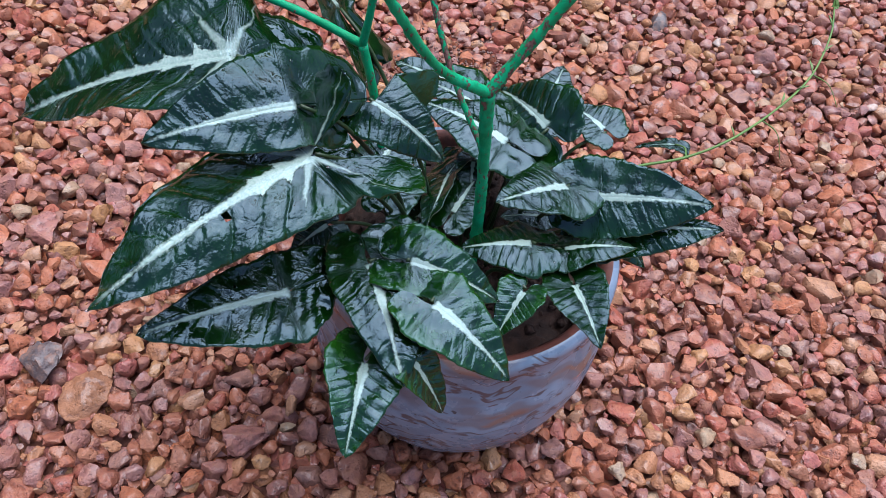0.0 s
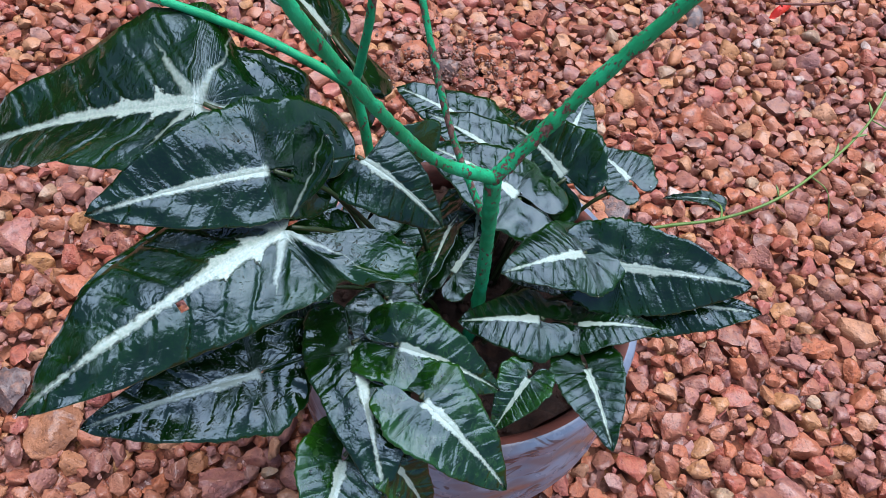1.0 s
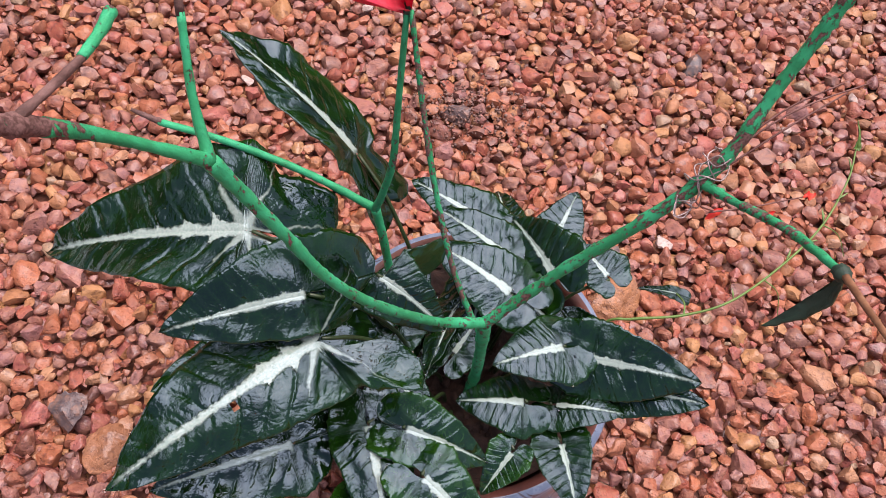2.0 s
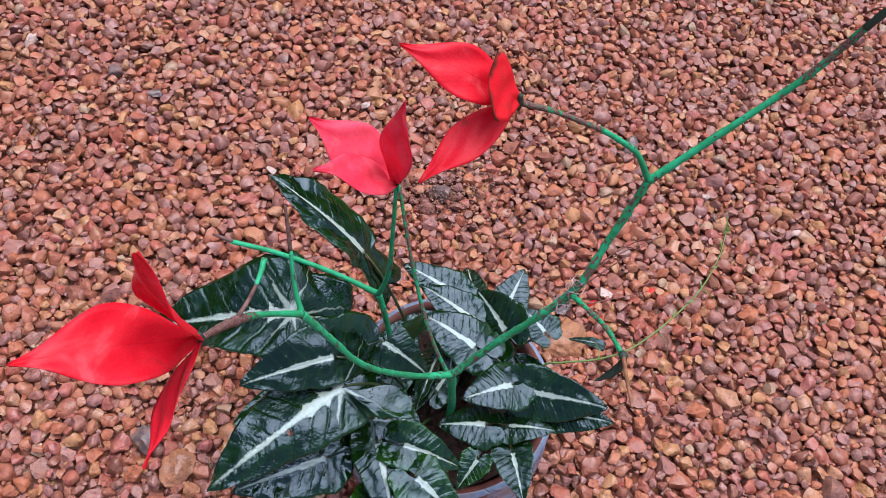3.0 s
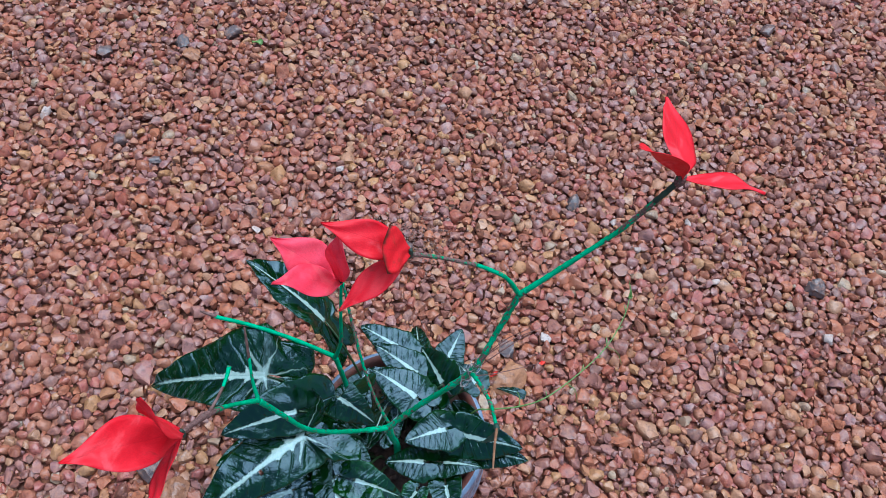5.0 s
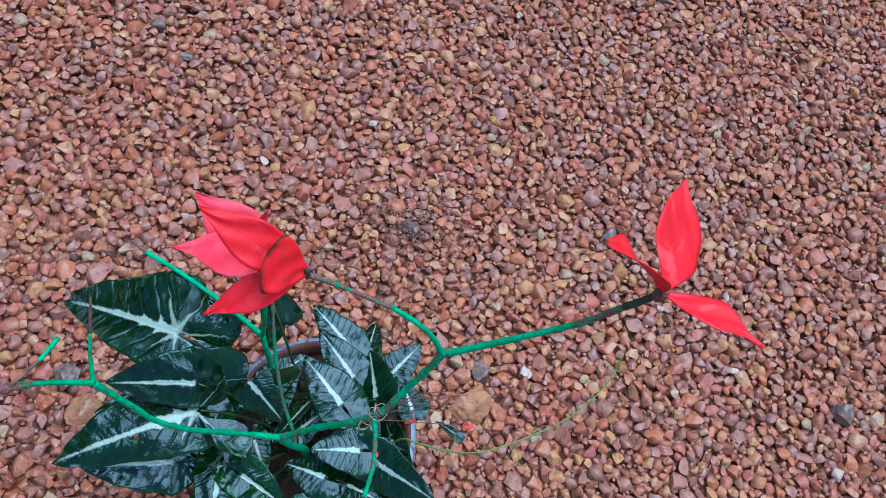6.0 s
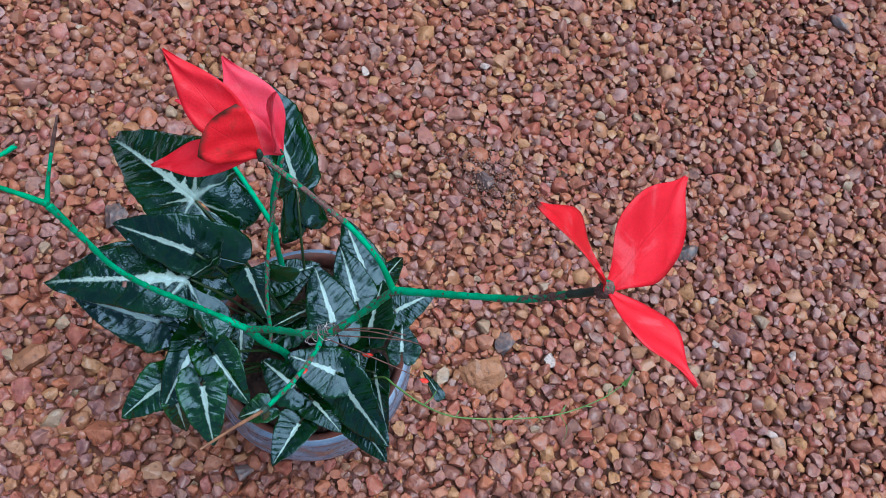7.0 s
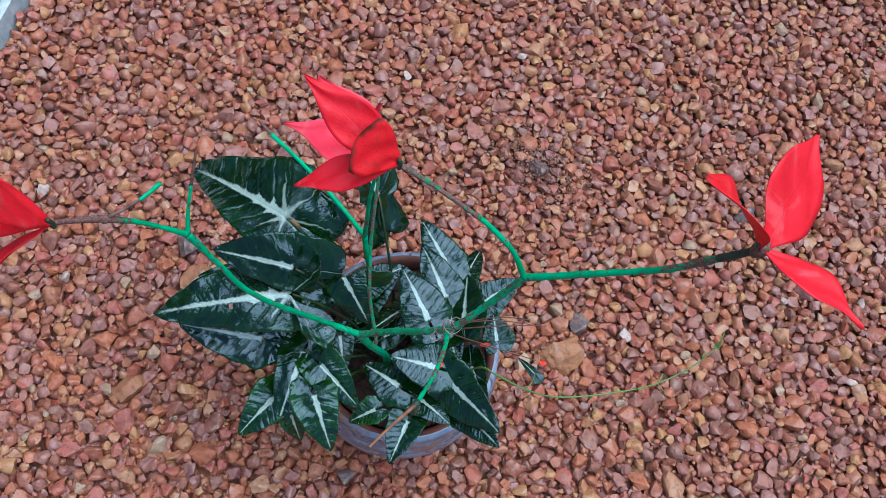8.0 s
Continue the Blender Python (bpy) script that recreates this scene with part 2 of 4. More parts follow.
MAT_WATER = water_material()
MAT_BINDING = simple("silvery_wire", (0.36, 0.30, 0.30), (0.55, 0.48, 0.47), 200.0, 0.35, Metallic=0.7)
MAT_DARK_TAPE = simple("dark_floral_tape", (0.010, 0.035, 0.022), (0.022, 0.060, 0.040), 120.0, 0.6)
MAT_BUD = simple("red_bud", (0.680, 0.020, 0.014), (0.780, 0.060, 0.022), 120.0, 0.5)
MAT_UNSEEN_WALL = simple("unseen_dark_wall", (0.060, 0.075, 0.045), (0.110, 0.105, 0.080), 3.0, 0.9, 0.5, 0.004, 40.0)
MAT_SLAB = simple("pale_grey_slab", (0.36, 0.46, 0.50), (0.50, 0.60, 0.63), 40.0, 0.8, 0.6, 0.003, 220.0)


def painted_bark(name, worn=0.0):
    n = Nodes(name)
    co = n.object_coords()
    stretch = n.node("ShaderNodeMapping", i0=co, i3=(1.0, 1.0, 0.45))
    chip = n.noise(330.0, 5.0, 0.68, stretch)
    area = n.noise(14.0, 3.0, 0.5, co)
    fine = n.noise(700.0, 3.0, 0.6, co)
    bare = n.ramp01(n.math("ADD", chip, n.math("MULTIPLY", n.math("SUBTRACT", area, 0.5), 0.55)), 0.598 - worn, 0.628 - worn)
    green = n.mix(n.ramp01(n.noise(60.0, 3.0), 0.35, 0.7), (0.000, 0.270, 0.108), (0.001, 0.410, 0.190))
    bark = n.mix(n.ramp01(fine, 0.3, 0.7), (0.080, 0.040, 0.034), (0.230, 0.130, 0.115))
    col = n.mix(bare, green, bark)
    h = n.math("SUBTRACT", n.math("MULTIPLY", chip, 0.6), bare)
    return n.done(col, n.ramp01(bare, 0.0, 1.0, 0.48, 0.8), n.bump(fine, 0.3, 0.0005, n.bump(h, 0.8, 0.0016)), Specular_IOR_Level=0.22)


MAT_PAINT = painted_bark("green_paint_on_bark")
MAT_WORN = painted_bark("worn_green_paint_on_bark", 0.06)
MAT_FLAKED = painted_bark("flaked_green_paint_on_bark", 0.14)
MAT_HALF_BARE = painted_bark("half_bare_bark", 0.20)
MAT_RUSTY_BARK = painted_bark("rusty_bare_bark", 0.27)


def pot_material():
    n = Nodes("blue_grey_pot_paint")
    co = n.object_coords()
    warp = n.noise(5.0, 3.0, 0.5, co, distort=0.6)
    sep = n.tree.nodes.new("ShaderNodeSeparateXYZ")
    n.put(sep.inputs[0], co)
    level = n.math("ADD", n.math("MULTIPLY", sep.outputs[2], 9.0), n.math("MULTIPLY", warp, 1.5))
    streak_vec = n.node("ShaderNodeCombineXYZ", i0=n.math("MULTIPLY", sep.outputs[0], 6.0), i1=n.math("MULTIPLY", sep.outputs[1], 6.0), i2=n.math("MULTIPLY", level, 2.6))
    streak = n.noise(1.0, 3.0, 0.5, streak_vec)
    fine = n.noise(260.0, 4.0, 0.65, co)
    blot = n.noise(26.0, 4.0, 0.6, co)
    col = n.mix(n.ramp01(blot, 0.35, 0.7), (0.155, 0.222, 0.315), (0.245, 0.330, 0.445))
    col = n.mix(n.ramp01(streak, 0.55, 0.62, 0.0, 0.6), col, (0.150, 0.115, 0.115))
    col = n.mix(n.ramp01(streak, 0.64, 0.69, 0.0, 0.8), col, (0.270, 0.140, 0.100))
    col = n.mix(n.ramp01(streak, 0.38, 0.30, 0.0, 0.7), col, (0.060, 0.068, 0.090))
    col = n.mix(n.ramp01(fine, 0.68, 0.74, 0.0, 0.7), col, (0.04, 0.025, 0.02))
    col = n.mix(n.ramp01(n.noise(95.0, 2.0, 0.5, co), 0.70, 0.73, 0.0, 0.8), col, (0.035, 0.022, 0.018))
    rim = n.math("ABSOLUTE", n.math("SUBTRACT", n.noise(1.0, 4.0, 0.55, streak_vec), 0.51))
    col = n.mix(n.ramp01(rim, 0.016, 0.004, 0.0, 0.85), col, (0.085, 0.056, 0.055))
    normal = n.bump(fine, 0.15, 0.0006, n.bump(streak, 0.45, 0.006))
    return n.done(col, n.ramp01(blot, 0.3, 0.7, 0.16, 0.36), normal)


MAT_POT = pot_material()
MAT_CLAY = simple("terracotta", (0.230, 0.072, 0.050), (0.110, 0.052, 0.046), 45.0, 0.65, 0.4, 0.001)


def petal_material(name, a, b, soiled, hem=0.0):
    n = Nodes(name)
    uv = n.node("ShaderNodeUVMap", props={"uv_map": "blade"})
    sep = n.tree.nodes.new("ShaderNodeSeparateXYZ")
    n.put(sep.inputs[0], uv)
    ax = n.math("ABSOLUTE", n.math("SUBTRACT", sep.outputs[0], 0.5))
    q = n.math("MULTIPLY", n.math("SUBTRACT", sep.outputs[1], n.math("MULTIPLY", ax, 0.9)), 38.0)
    vein = n.math("POWER", n.math("ABSOLUTE", n.math("COSINE", q)), 10.0)
    mid = n.ramp01(ax, 0.016, 0.0)
    co = n.object_coords()
    rnd = n.math("MULTIPLY", n.node("ShaderNodeObjectInfo", out=5), 9.0)
    vec = n.node("ShaderNodeVectorMath", props={"operation": "ADD"}, i0=co, i1=n.node("ShaderNodeCombineXYZ", i0=rnd, i1=rnd, i2=rnd))
    weave = n.noise(1100.0, 2.0, 0.5, co)
    dirt = n.noise(30.0, 5.0, 0.65, vec, distort=0.6)
    faded = n.noise(24.0, 4.0, 0.6, vec, distort=1.2)
    col = n.mix(n.ramp01(n.noise(45.0, 4.0, 0.6, vec), 0.35, 0.7), a, b)
    col = n.mix(n.ramp01(faded, 0.54, 0.68, 0.0, 0.5), col, (0.94, 0.150, 0.175))
    col = n.mix(n.math("MULTIPLY", n.math("MAXIMUM", n.math("MULTIPLY", vein, 0.2), mid), 0.16), col, tuple(0.45 * v for v in a))
    col = n.mix(n.ramp01(weave, 0.35, 0.65, 0.16, 0.0), col, tuple(0.4 * v for v in a))
    col = n.mix(n.ramp01(dirt, 0.60, 0.74, 0.0, soiled), col, (0.110, 0.045, 0.018))
    if hem:
        stain = n.math("ADD", sep.outputs[1], n.math("MULTIPLY", n.math("SUBTRACT", dirt, 0.5), 0.5))
        col = n.mix(n.ramp01(stain, 0.88, 1.02, 0.0, hem), col, (0.060, 0.022, 0.012))
    h = n.math("ADD", n.math("MULTIPLY", n.math("MAXIMUM", n.math("MULTIPLY", vein, 0.09), n.math("MULTIPLY", mid, 0.4)), -1.0), n.math("MULTIPLY", weave, 0.35))
    normal = n.bump(n.noise(60.0, 3.0, 0.55, vec), 0.30, 0.003, n.bump(h, 0.4, 0.0007))
    # thin cloth lets part of the light through
    mat = n.done(col, n.ramp01(faded, 0.4, 0.7, 0.50, 0.68), normal, Specular_IOR_Level=0.35)
    through_cloth = n.node("ShaderNodeBsdfTranslucent", Color=col)
    both = n.node("ShaderNodeMixShader", i0=0.22, i1=n.bsdf.outputs[0], i2=through_cloth)
    n.tree.links.new(both, n.tree.nodes["Material Output"].inputs["Surface"])
    return mat


MAT_PETAL = petal_material("red_fabric", (0.800, 0.008, 0.024), (0.890, 0.020, 0.040), 0.45)
MAT_PETAL_PINK = petal_material("pinkish_red_fabric", (0.910, 0.040, 0.085), (0.940, 0.085, 0.145), 0.12)
MAT_PETAL_SOILED = petal_material("soiled_red_fabric", (0.780, 0.008, 0.020), (0.870, 0.018, 0.030), 0.60, 0.95)

# ---- mesh helpers ----


def mesh_of(name, verts, faces, uvs=None, mats=(), face_mats=None, smooth=True):
    me = bpy.data.meshes.new(name)
    me.from_pydata([tuple(map(float, v)) for v in verts], [], [tuple(map(int, f)) for f in faces])
    if uvs is not None:
        layer = me.uv_layers.new(name="blade")
        at = np.empty(len(me.loops), dtype=np.int32)
        me.loops.foreach_get("vertex_index", at)
        layer.data.foreach_set("uv", np.asarray(uvs, dtype=np.float32)[at].ravel())
    for m in mats:
        me.materials.append(m)
    if face_mats is not None:
        me.polygons.foreach_set("material_index", np.asarray(face_mats, dtype=np.int32))
    me.polygons.foreach_set("use_smooth", np.full(len(me.polygons), smooth))
    me.update()
    return me


def part(name, me, parent=None, label="", at=None):
    ob = new(name, me)
    if at is not None:
        ob.matrix_basis = at
    if parent is not None:
        ob.parent = parent
    if label:
        ob["label"] = label
    return ob


def thing(name, label, category, group="", kind="", at=(0, 0, 0)):
    ob = new(name)
    ob.empty_display_size = 0.02
    ob.location = at
    return tagged(ob, label, category, group, kind)


def spline(pts, count):
    """Points at even steps of a Catmull-Rom curve through pts (arrays of any width)."""
    p = np.asarray(pts, dtype=float)
    p = np.vstack([2 * p[0] - p[1], p, 2 * p[-1] - p[-2]])
    out = []
    for u in np.linspace(0, len(pts) - 1, count):
        i = min(int(u), len(pts) - 2)
        f = u - i
        a, b, c, d = p[i:i + 4]
        out.append(0.5 * (2 * b + (c - a) * f + (2 * a - 5 * b + 4 * c - d) * f * f + (3 * b - a - 3 * c + d) * f ** 3))
    return np.array(out)


def tube(pts, radii, seg=10, steps=24, lumps=0.0, seed=0):
    """A closed, tapered, slightly lumpy stem along a curve."""
    rng = np.random.RandomState(seed)
    rows = spline([(*p, r) for p, r in zip(pts, radii)], steps)
    c, r = rows[:, :3], rows[:, 3]
    tang = np.gradient(c, axis=0)
    tang /= np.linalg.norm(tang, axis=1)[:, None] + 1e-12
    side = np.cross(tang[0], (0.31, 0.22, 0.92) if abs(tang[0][2]) < 0.9 else (1.0, 0.0, 0.0))
    verts = []
    for i in range(steps):
        side = side - tang[i] * side.dot(tang[i])
        side /= np.linalg.norm(side)
        other = np.cross(tang[i], side)
        swell = 1 + lumps * rng.randn() * 0.6
        for k in range(seg):
            a = 2 * math.pi * k / seg
            rr = max(r[i], 1e-5) * swell * (1 + lumps * 0.5 * rng.randn())
            verts.append(c[i] + rr * (math.cos(a) * side + math.sin(a) * other))
    faces = [(i * seg + k, i * seg + (k + 1) % seg, (i + 1) * seg + (k + 1) % seg, (i + 1) * seg + k) for i in range(steps - 1) for k in range(seg)]
    faces.append(tuple(range(seg - 1, -1, -1)))
    faces.append(tuple((steps - 1) * seg + k for k in range(seg)))
    return verts, faces


def stem(name, pts, radii, mat, parent=None, seg=10, steps=24, lumps=0.0, seed=0, label=""):
    v, f = tube(pts, radii, seg, steps, lumps, seed)
    return part(name, mesh_of(name, v, f, mats=(mat,)), parent, label)


def unit(v):
    v = np.asarray(v, dtype=float)
    return v / np.linalg.norm(v)


# outline of half an arrowhead leaf: across, along (base at 0, tip at 1)
OUTER = [(0.105, -0.435), (0.200, -0.448), (0.300, -0.39), (0.368, -0.26), (0.382, -0.10), (0.362, 0.08), (0.318, 0.28), (0.243, 0.53), (0.143, 0.77), (0.060, 0.93), (0.0, 1.0)]
INNER = [(0.105, -0.435), (0.042, -0.36), (0.018, -0.26), (0.026, -0.14), (0.018, -0.05), (0.0, 0.01), (0.0, 0.26), (0.0, 0.52), (0.0, 0.75), (0.0, 0.91), (0.0, 1.0)]
LOBE_AT, LOBE_FAR = math.atan2(0.448, 0.20), math.hypot(0.20, 0.448)
NV, NU = 96, 12
WET_SPOTS = []


def leaf_mesh(name, base, tip, near_side, far_side, arch, mat, left=None, right=None, lobe=1.0, pucker=0.011, wave=0.014, notch=0.10, hole=None, seed=0, curl=0.0, blunt=0.0, flat=(0.0, 0.0)):
    base, tip = np.array(base, float), np.array(tip, float)
    ahead = tip - base
    size = np.linalg.norm(ahead)
    fwd = ahead / size
    up = np.array((0.0, 0.0, 1.0))
    nrm = unit(up - fwd * up.dot(fwd) + 1e-6)
    across = np.cross(fwd, nrm)
    outer, inner = spline(OUTER, NV), spline(INNER, NV)
    outer[:, 0] += blunt * np.sin(np.pi * np.clip((outer[:, 1] - 0.10) / 0.90, 0.0, 1.0)) ** 0.8
    rng = np.random.RandomState(seed + 11)
    ph = rng.rand(8) * 6.28
    tops, uvs, cells = [], [], []
    for sgn, end, (width, lift) in ((-1, left, near_side), (1, right, far_side)):
        a = radians(lift)
        side = sgn * across * math.cos(a) + nrm * math.sin(a)
        up_here = nrm * math.cos(a) - sgn * across * math.sin(a)
        # the back lobe swings from the blade's side towards its own end
        if end is None:
            reach = (side * 0.20 * width + np.array((-fwd[0], -fwd[1], -0.16)) * 0.44 * lobe) * size
        else:
            reach = np.array(end, float) - base
        length = np.linalg.norm(reach)
        level = unit(np.array((side[0], side[1], side[2] * (1 - flat[sgn > 0]))))
        swing = math.acos(max(-1.0, min(1.0, reach.dot(level) / length)))
        hind = unit(reach - level * reach.dot(level))
        lobe_up = np.cross(level, hind)
        lobe_up = unit(lobe_up if lobe_up[2] > 0 else -lobe_up)
        for i in range(NV):
            o, q = outer[i], inner[i]
            v = i / (NV - 1)
            jag = 1 + 0.012 * math.sin(v * 150 + ph[0]) + 0.022 * math.sin(v * 41 + ph[1 + (sgn > 0)]) + 0.020 * math.sin(v * 17 + ph[3])
            jag += 0.018 * (rng.rand() - 0.5)
            for j in range(NU + 1):
                u = j / NU
                x = q[0] + (o[0] * (1 + (jag - 1) * u ** 4) - q[0]) * u
                y = q[1] + (o[1] - q[1]) * u
                if y >= 0:
                    p = base + side * x * width * size + ahead * y
                    lobed = 0.0
                    grain = (x, y)
                else:
                    th, r = math.atan2(-y, x), math.hypot(x, y)
                    k = min(1.0, th / LOBE_AT)
                    k2 = k * k * (3 - 2 * k)
                    turned = swing * k + max(0.0, th - LOBE_AT) * 1.35
                    r *= 1 - notch * math.sin(math.pi * min(1.0, k * 1.15))
                    r *= size * (width * (1 - k2) + length / (LOBE_FAR * size) * k2)
                    grain = (r / size / (width * (1 - k2) + k2) * math.cos(turned), -r / size / (width * (1 - k2) + k2) * math.sin(turned))
                    p = base + ((side + (level - side) * min(1.0, k * 2.5)) * math.cos(turned) + hind * math.sin(turned)) * r
                    lobed = min(1.0, -y / 0.15)
                yy = max(y, 0.0)
                h = arch * 4 * yy * (1 - yy) * size
                h -= curl * x * x * width * size * 3
                warp = noise.noise(Vector((x * 5 + ph[5] * 3, y * 5, sgn * 5.0)))
                vq = (y - 0.62 * x) * 7.5 + 0.5 + 0.3 * math.sin(ph[4]) + 0.55 * warp
                ramp = min(1.0, u * 3) * min(1.0, (1 - v) * 6 + 0.1)
                h += 0.85 * pucker * size * ramp * (0.5 - 0.5 * math.cos(2 * math.pi * vq)) * (0.6 + 1.2 * warp)
                h += 1.3 * pucker * size * ramp * noise.noise(Vector((x * 9 + ph[5] * 9, y * 9, sgn * 3.0 + ph[6])))
                h += 2.8 * pucker * size * ramp * noise.noise(Vector((x * 3.5 + ph[2] * 9, y * 3.5, sgn * 2.0 + ph[1])))
                h += wave * size * u ** 3 * (math.sin(v * 19 + ph[7] + sgn) * 1.2 + 0.45 * math.sin(v * 53 + ph[3]))
                blend = min(1.0, u * 2.5)
                tops.append(p + unit((nrm * (1 - blend) + up_here * blend) * (1 - lobed) + lobe_up * lobed) * h)
                uvs.append((0.5 + 0.5 * sgn * grain[0], 0.3 + 0.5 * grain[1]))
    row = NU + 1
    for s in range(2):
        for i in range(NV - 1):
            for j in range(NU):
                if hole and abs(uvs[s * NV * row + i * row + j][0] * 2 - 1 - hole[0]) < hole[2] and abs((uvs[s * NV * row + i * row + j][1] - 0.3) * 2 - hole[1]) < hole[3]:
                    continue
                p = s * NV * row + i * row + j
                cell = (p, p + 1, p + row + 1, p + row)
                cells.append(cell if s else cell[::-1])
    n = len(tops)
    tops = np.array(tops)
    low = tops - nrm * 0.0006
    faces = cells + [tuple(k + n for k in c[::-1]) for c in cells]
    kinds = [0] * len(cells) + [1] * len(cells)
    for s in range(2):
        for i in range(NV - 1):
            p = s * NV * row + i * row + NU
            f = (p, p + row, p + row + n, p + n)
            faces.append(f if not s else f[::-1])
            kinds.append(1)
    WET_SPOTS.extend((tops[k], size) for k in rng.choice(n, 5 + int(size * 60), replace=False))
    return mesh_of(name, np.vstack([tops, low]), faces, uvs + uvs, (mat, MAT_UNDER), kinds)


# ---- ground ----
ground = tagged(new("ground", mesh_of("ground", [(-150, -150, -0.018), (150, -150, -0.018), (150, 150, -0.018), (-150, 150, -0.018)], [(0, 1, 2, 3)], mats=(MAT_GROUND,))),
                "flat bed of damp reddish-brown laterite gravel", "gravel", kind="structure")

# concrete slab at the bed's edge
SLAB_AT = Vector((-0.786, 0.485, 0.0))


def slab_mesh():
    bm = bmesh.new()
    bmesh.ops.create_cube(bm, size=1.0)
    bmesh.ops.scale(bm, vec=(0.9, 1.6, 0.09), verts=bm.verts)
    bmesh.ops.bevel(bm, geom=bm.edges[:], offset=0.012, segments=3, affect="EDGES")
    me = bpy.data.meshes.new("slab")
    bm.to_mesh(me)
    bm.free()
    me.materials.append(MAT_SLAB)
    return me


slab = part("paving_slab", slab_mesh(), at=Matrix.Translation(SLAB_AT) @ Matrix.Rotation(radians(25), 4, "Z") @ Matrix.Translation((-0.452, 0.0, 0.0)))
tagged(slab, "pale blue-grey rough concrete slab edging the gravel", "slab", kind="structure")

# ---- plain unseen walls on two sides, added to darken what the leaves reflect ----


def wall_mesh(width, height, thick):
    bm = bmesh.new()
    bmesh.ops.create_cube(bm, size=1.0)
    bmesh.ops.scale(bm, vec=(width, thick, height), verts=bm.verts)
    bmesh.ops.bevel(bm, geom=bm.edges[:], offset=0.01, segments=2, affect="EDGES")
    me = bpy.data.meshes.new("wall")
    bm.to_mesh(me)
    bm.free()
    me.materials.append(MAT_UNSEEN_WALL)
    return me


for wall_name, wx, wy, wr, long in (("wall_north", 0.1, 4.4, 0, 8.16), ("wall_west", -3.9, 0.4, 90, 7.84)):
    tagged(part(wall_name, wall_mesh(long, 2.6, 0.16), at=pose(wx, wy, 1.266, 0, 0, wr)), "plain dark unseen wall added to darken the leaf reflections", "wall", kind="structure")

# ---- pot ----
POT = Vector((0.115, 0.457, -0.006))


def lathe(name, profile, seg, mat, wobble=0.0, seed=3):
    rng = np.random.RandomState(seed)
    ph = rng.rand(4) * 6.28
    verts, faces = [], []
    for r, z in profile:
        for k in range(seg):
            a = 2 * math.pi * k / seg
            rr = r * (1 + wobble * (math.sin(2 * a + ph[0]) + 0.6 * math.sin(3 * a + ph[1] + z * 20) + 0.25 * math.sin(9 * a + ph[2] + z * 60)))
            verts.append((rr * math.cos(a), rr * math.sin(a), z + wobble * 0.12 * math.sin(2 * a + ph[3])))
    for i in range(len(profile) - 1):
        for k in range(seg):
            faces.append((i * seg + k, i * seg + (k + 1) % seg, (i + 1) * seg + (k + 1) % seg, (i + 1) * seg + k))
    return mesh_of(name, verts, faces, mats=(mat,))


pot = thing("flower_pot", "round clay pot with worn blue-grey paint and brown streaks on gravel", "pot", at=POT)
part("body", lathe("body", [(0.001, 0.004), (0.080, 0.003), (0.096, 0.003), (0.103, 0.008), (0.110, 0.018), (0.119, 0.036), (0.1275, 0.060), (0.1325, 0.088), (0.1332, 0.106), (0.1330, 0.118), (0.1316, 0.124), (0.1314, 0.132), (0.1302, 0.142), (0.1280, 0.147), (0.1278, 0.156), (0.1262, 0.163), (0.1246, 0.170), (0.1240, 0.187), (0.1255, 0.192), (0.1255, 0.198), (0.1235, 0.2030), (0.1190, 0.2040)], 96, MAT_POT, 0.006), pot, "blue-grey paint with brown swirling streaks")
part("inner_lip", lathe("inner_lip", [(0.1190, 0.2040), (0.1150, 0.2030), (0.1115, 0.1980), (0.1095, 0.185), (0.1080, 0.160), (0.1040, 0.120), (0.080, 0.090), (0.001, 0.085)], 96, MAT_CLAY, 0.006), pot, "bare reddish terracotta lip and inside")


def soil_mesh():
    verts, faces = [(0, 0, 0.190)], []
    rings, seg = 26, 72
    for i in range(1, rings + 1):
        r = 0.1075 * i / rings
        for k in range(seg):
            a = 2 * math.pi * k / seg
            x, y = r * math.cos(a), r * math.sin(a)
            z = 0.190 - 0.005 * (r / 0.1075) ** 2 + 0.010 * noise.noise((x * 40, y * 40, 1.0)) + 0.010 * noise.noise((x * 110, y * 110, 5.0)) + 0.005 * noise.noise((x * 260, y * 260, 9.0))
            verts.append((x, y, z))
    for k in range(seg):
        faces.append((0, 1 + k, 1 + (k + 1) % seg))
    for i in range(rings - 1):
        for k in range(seg):
            faces.append((1 + i * seg + k, 1 + (i + 1) * seg + k, 1 + (i + 1) * seg + (k + 1) % seg, 1 + i * seg + (k + 1) % seg))
    return mesh_of("soil", verts, faces, mats=(MAT_SOIL,))


soil = part("potting_soil", soil_mesh(), at=Matrix.Translation(POT))
tagged(soil, "dark brown crumbly wet soil filling the pot", "soil", kind="stuff")

# ---- arrowhead plant ----
plant = thing("arrowhead_plant", "dark green glossy arrowhead plant with white midribs growing in the pot", "plant", at=POT)
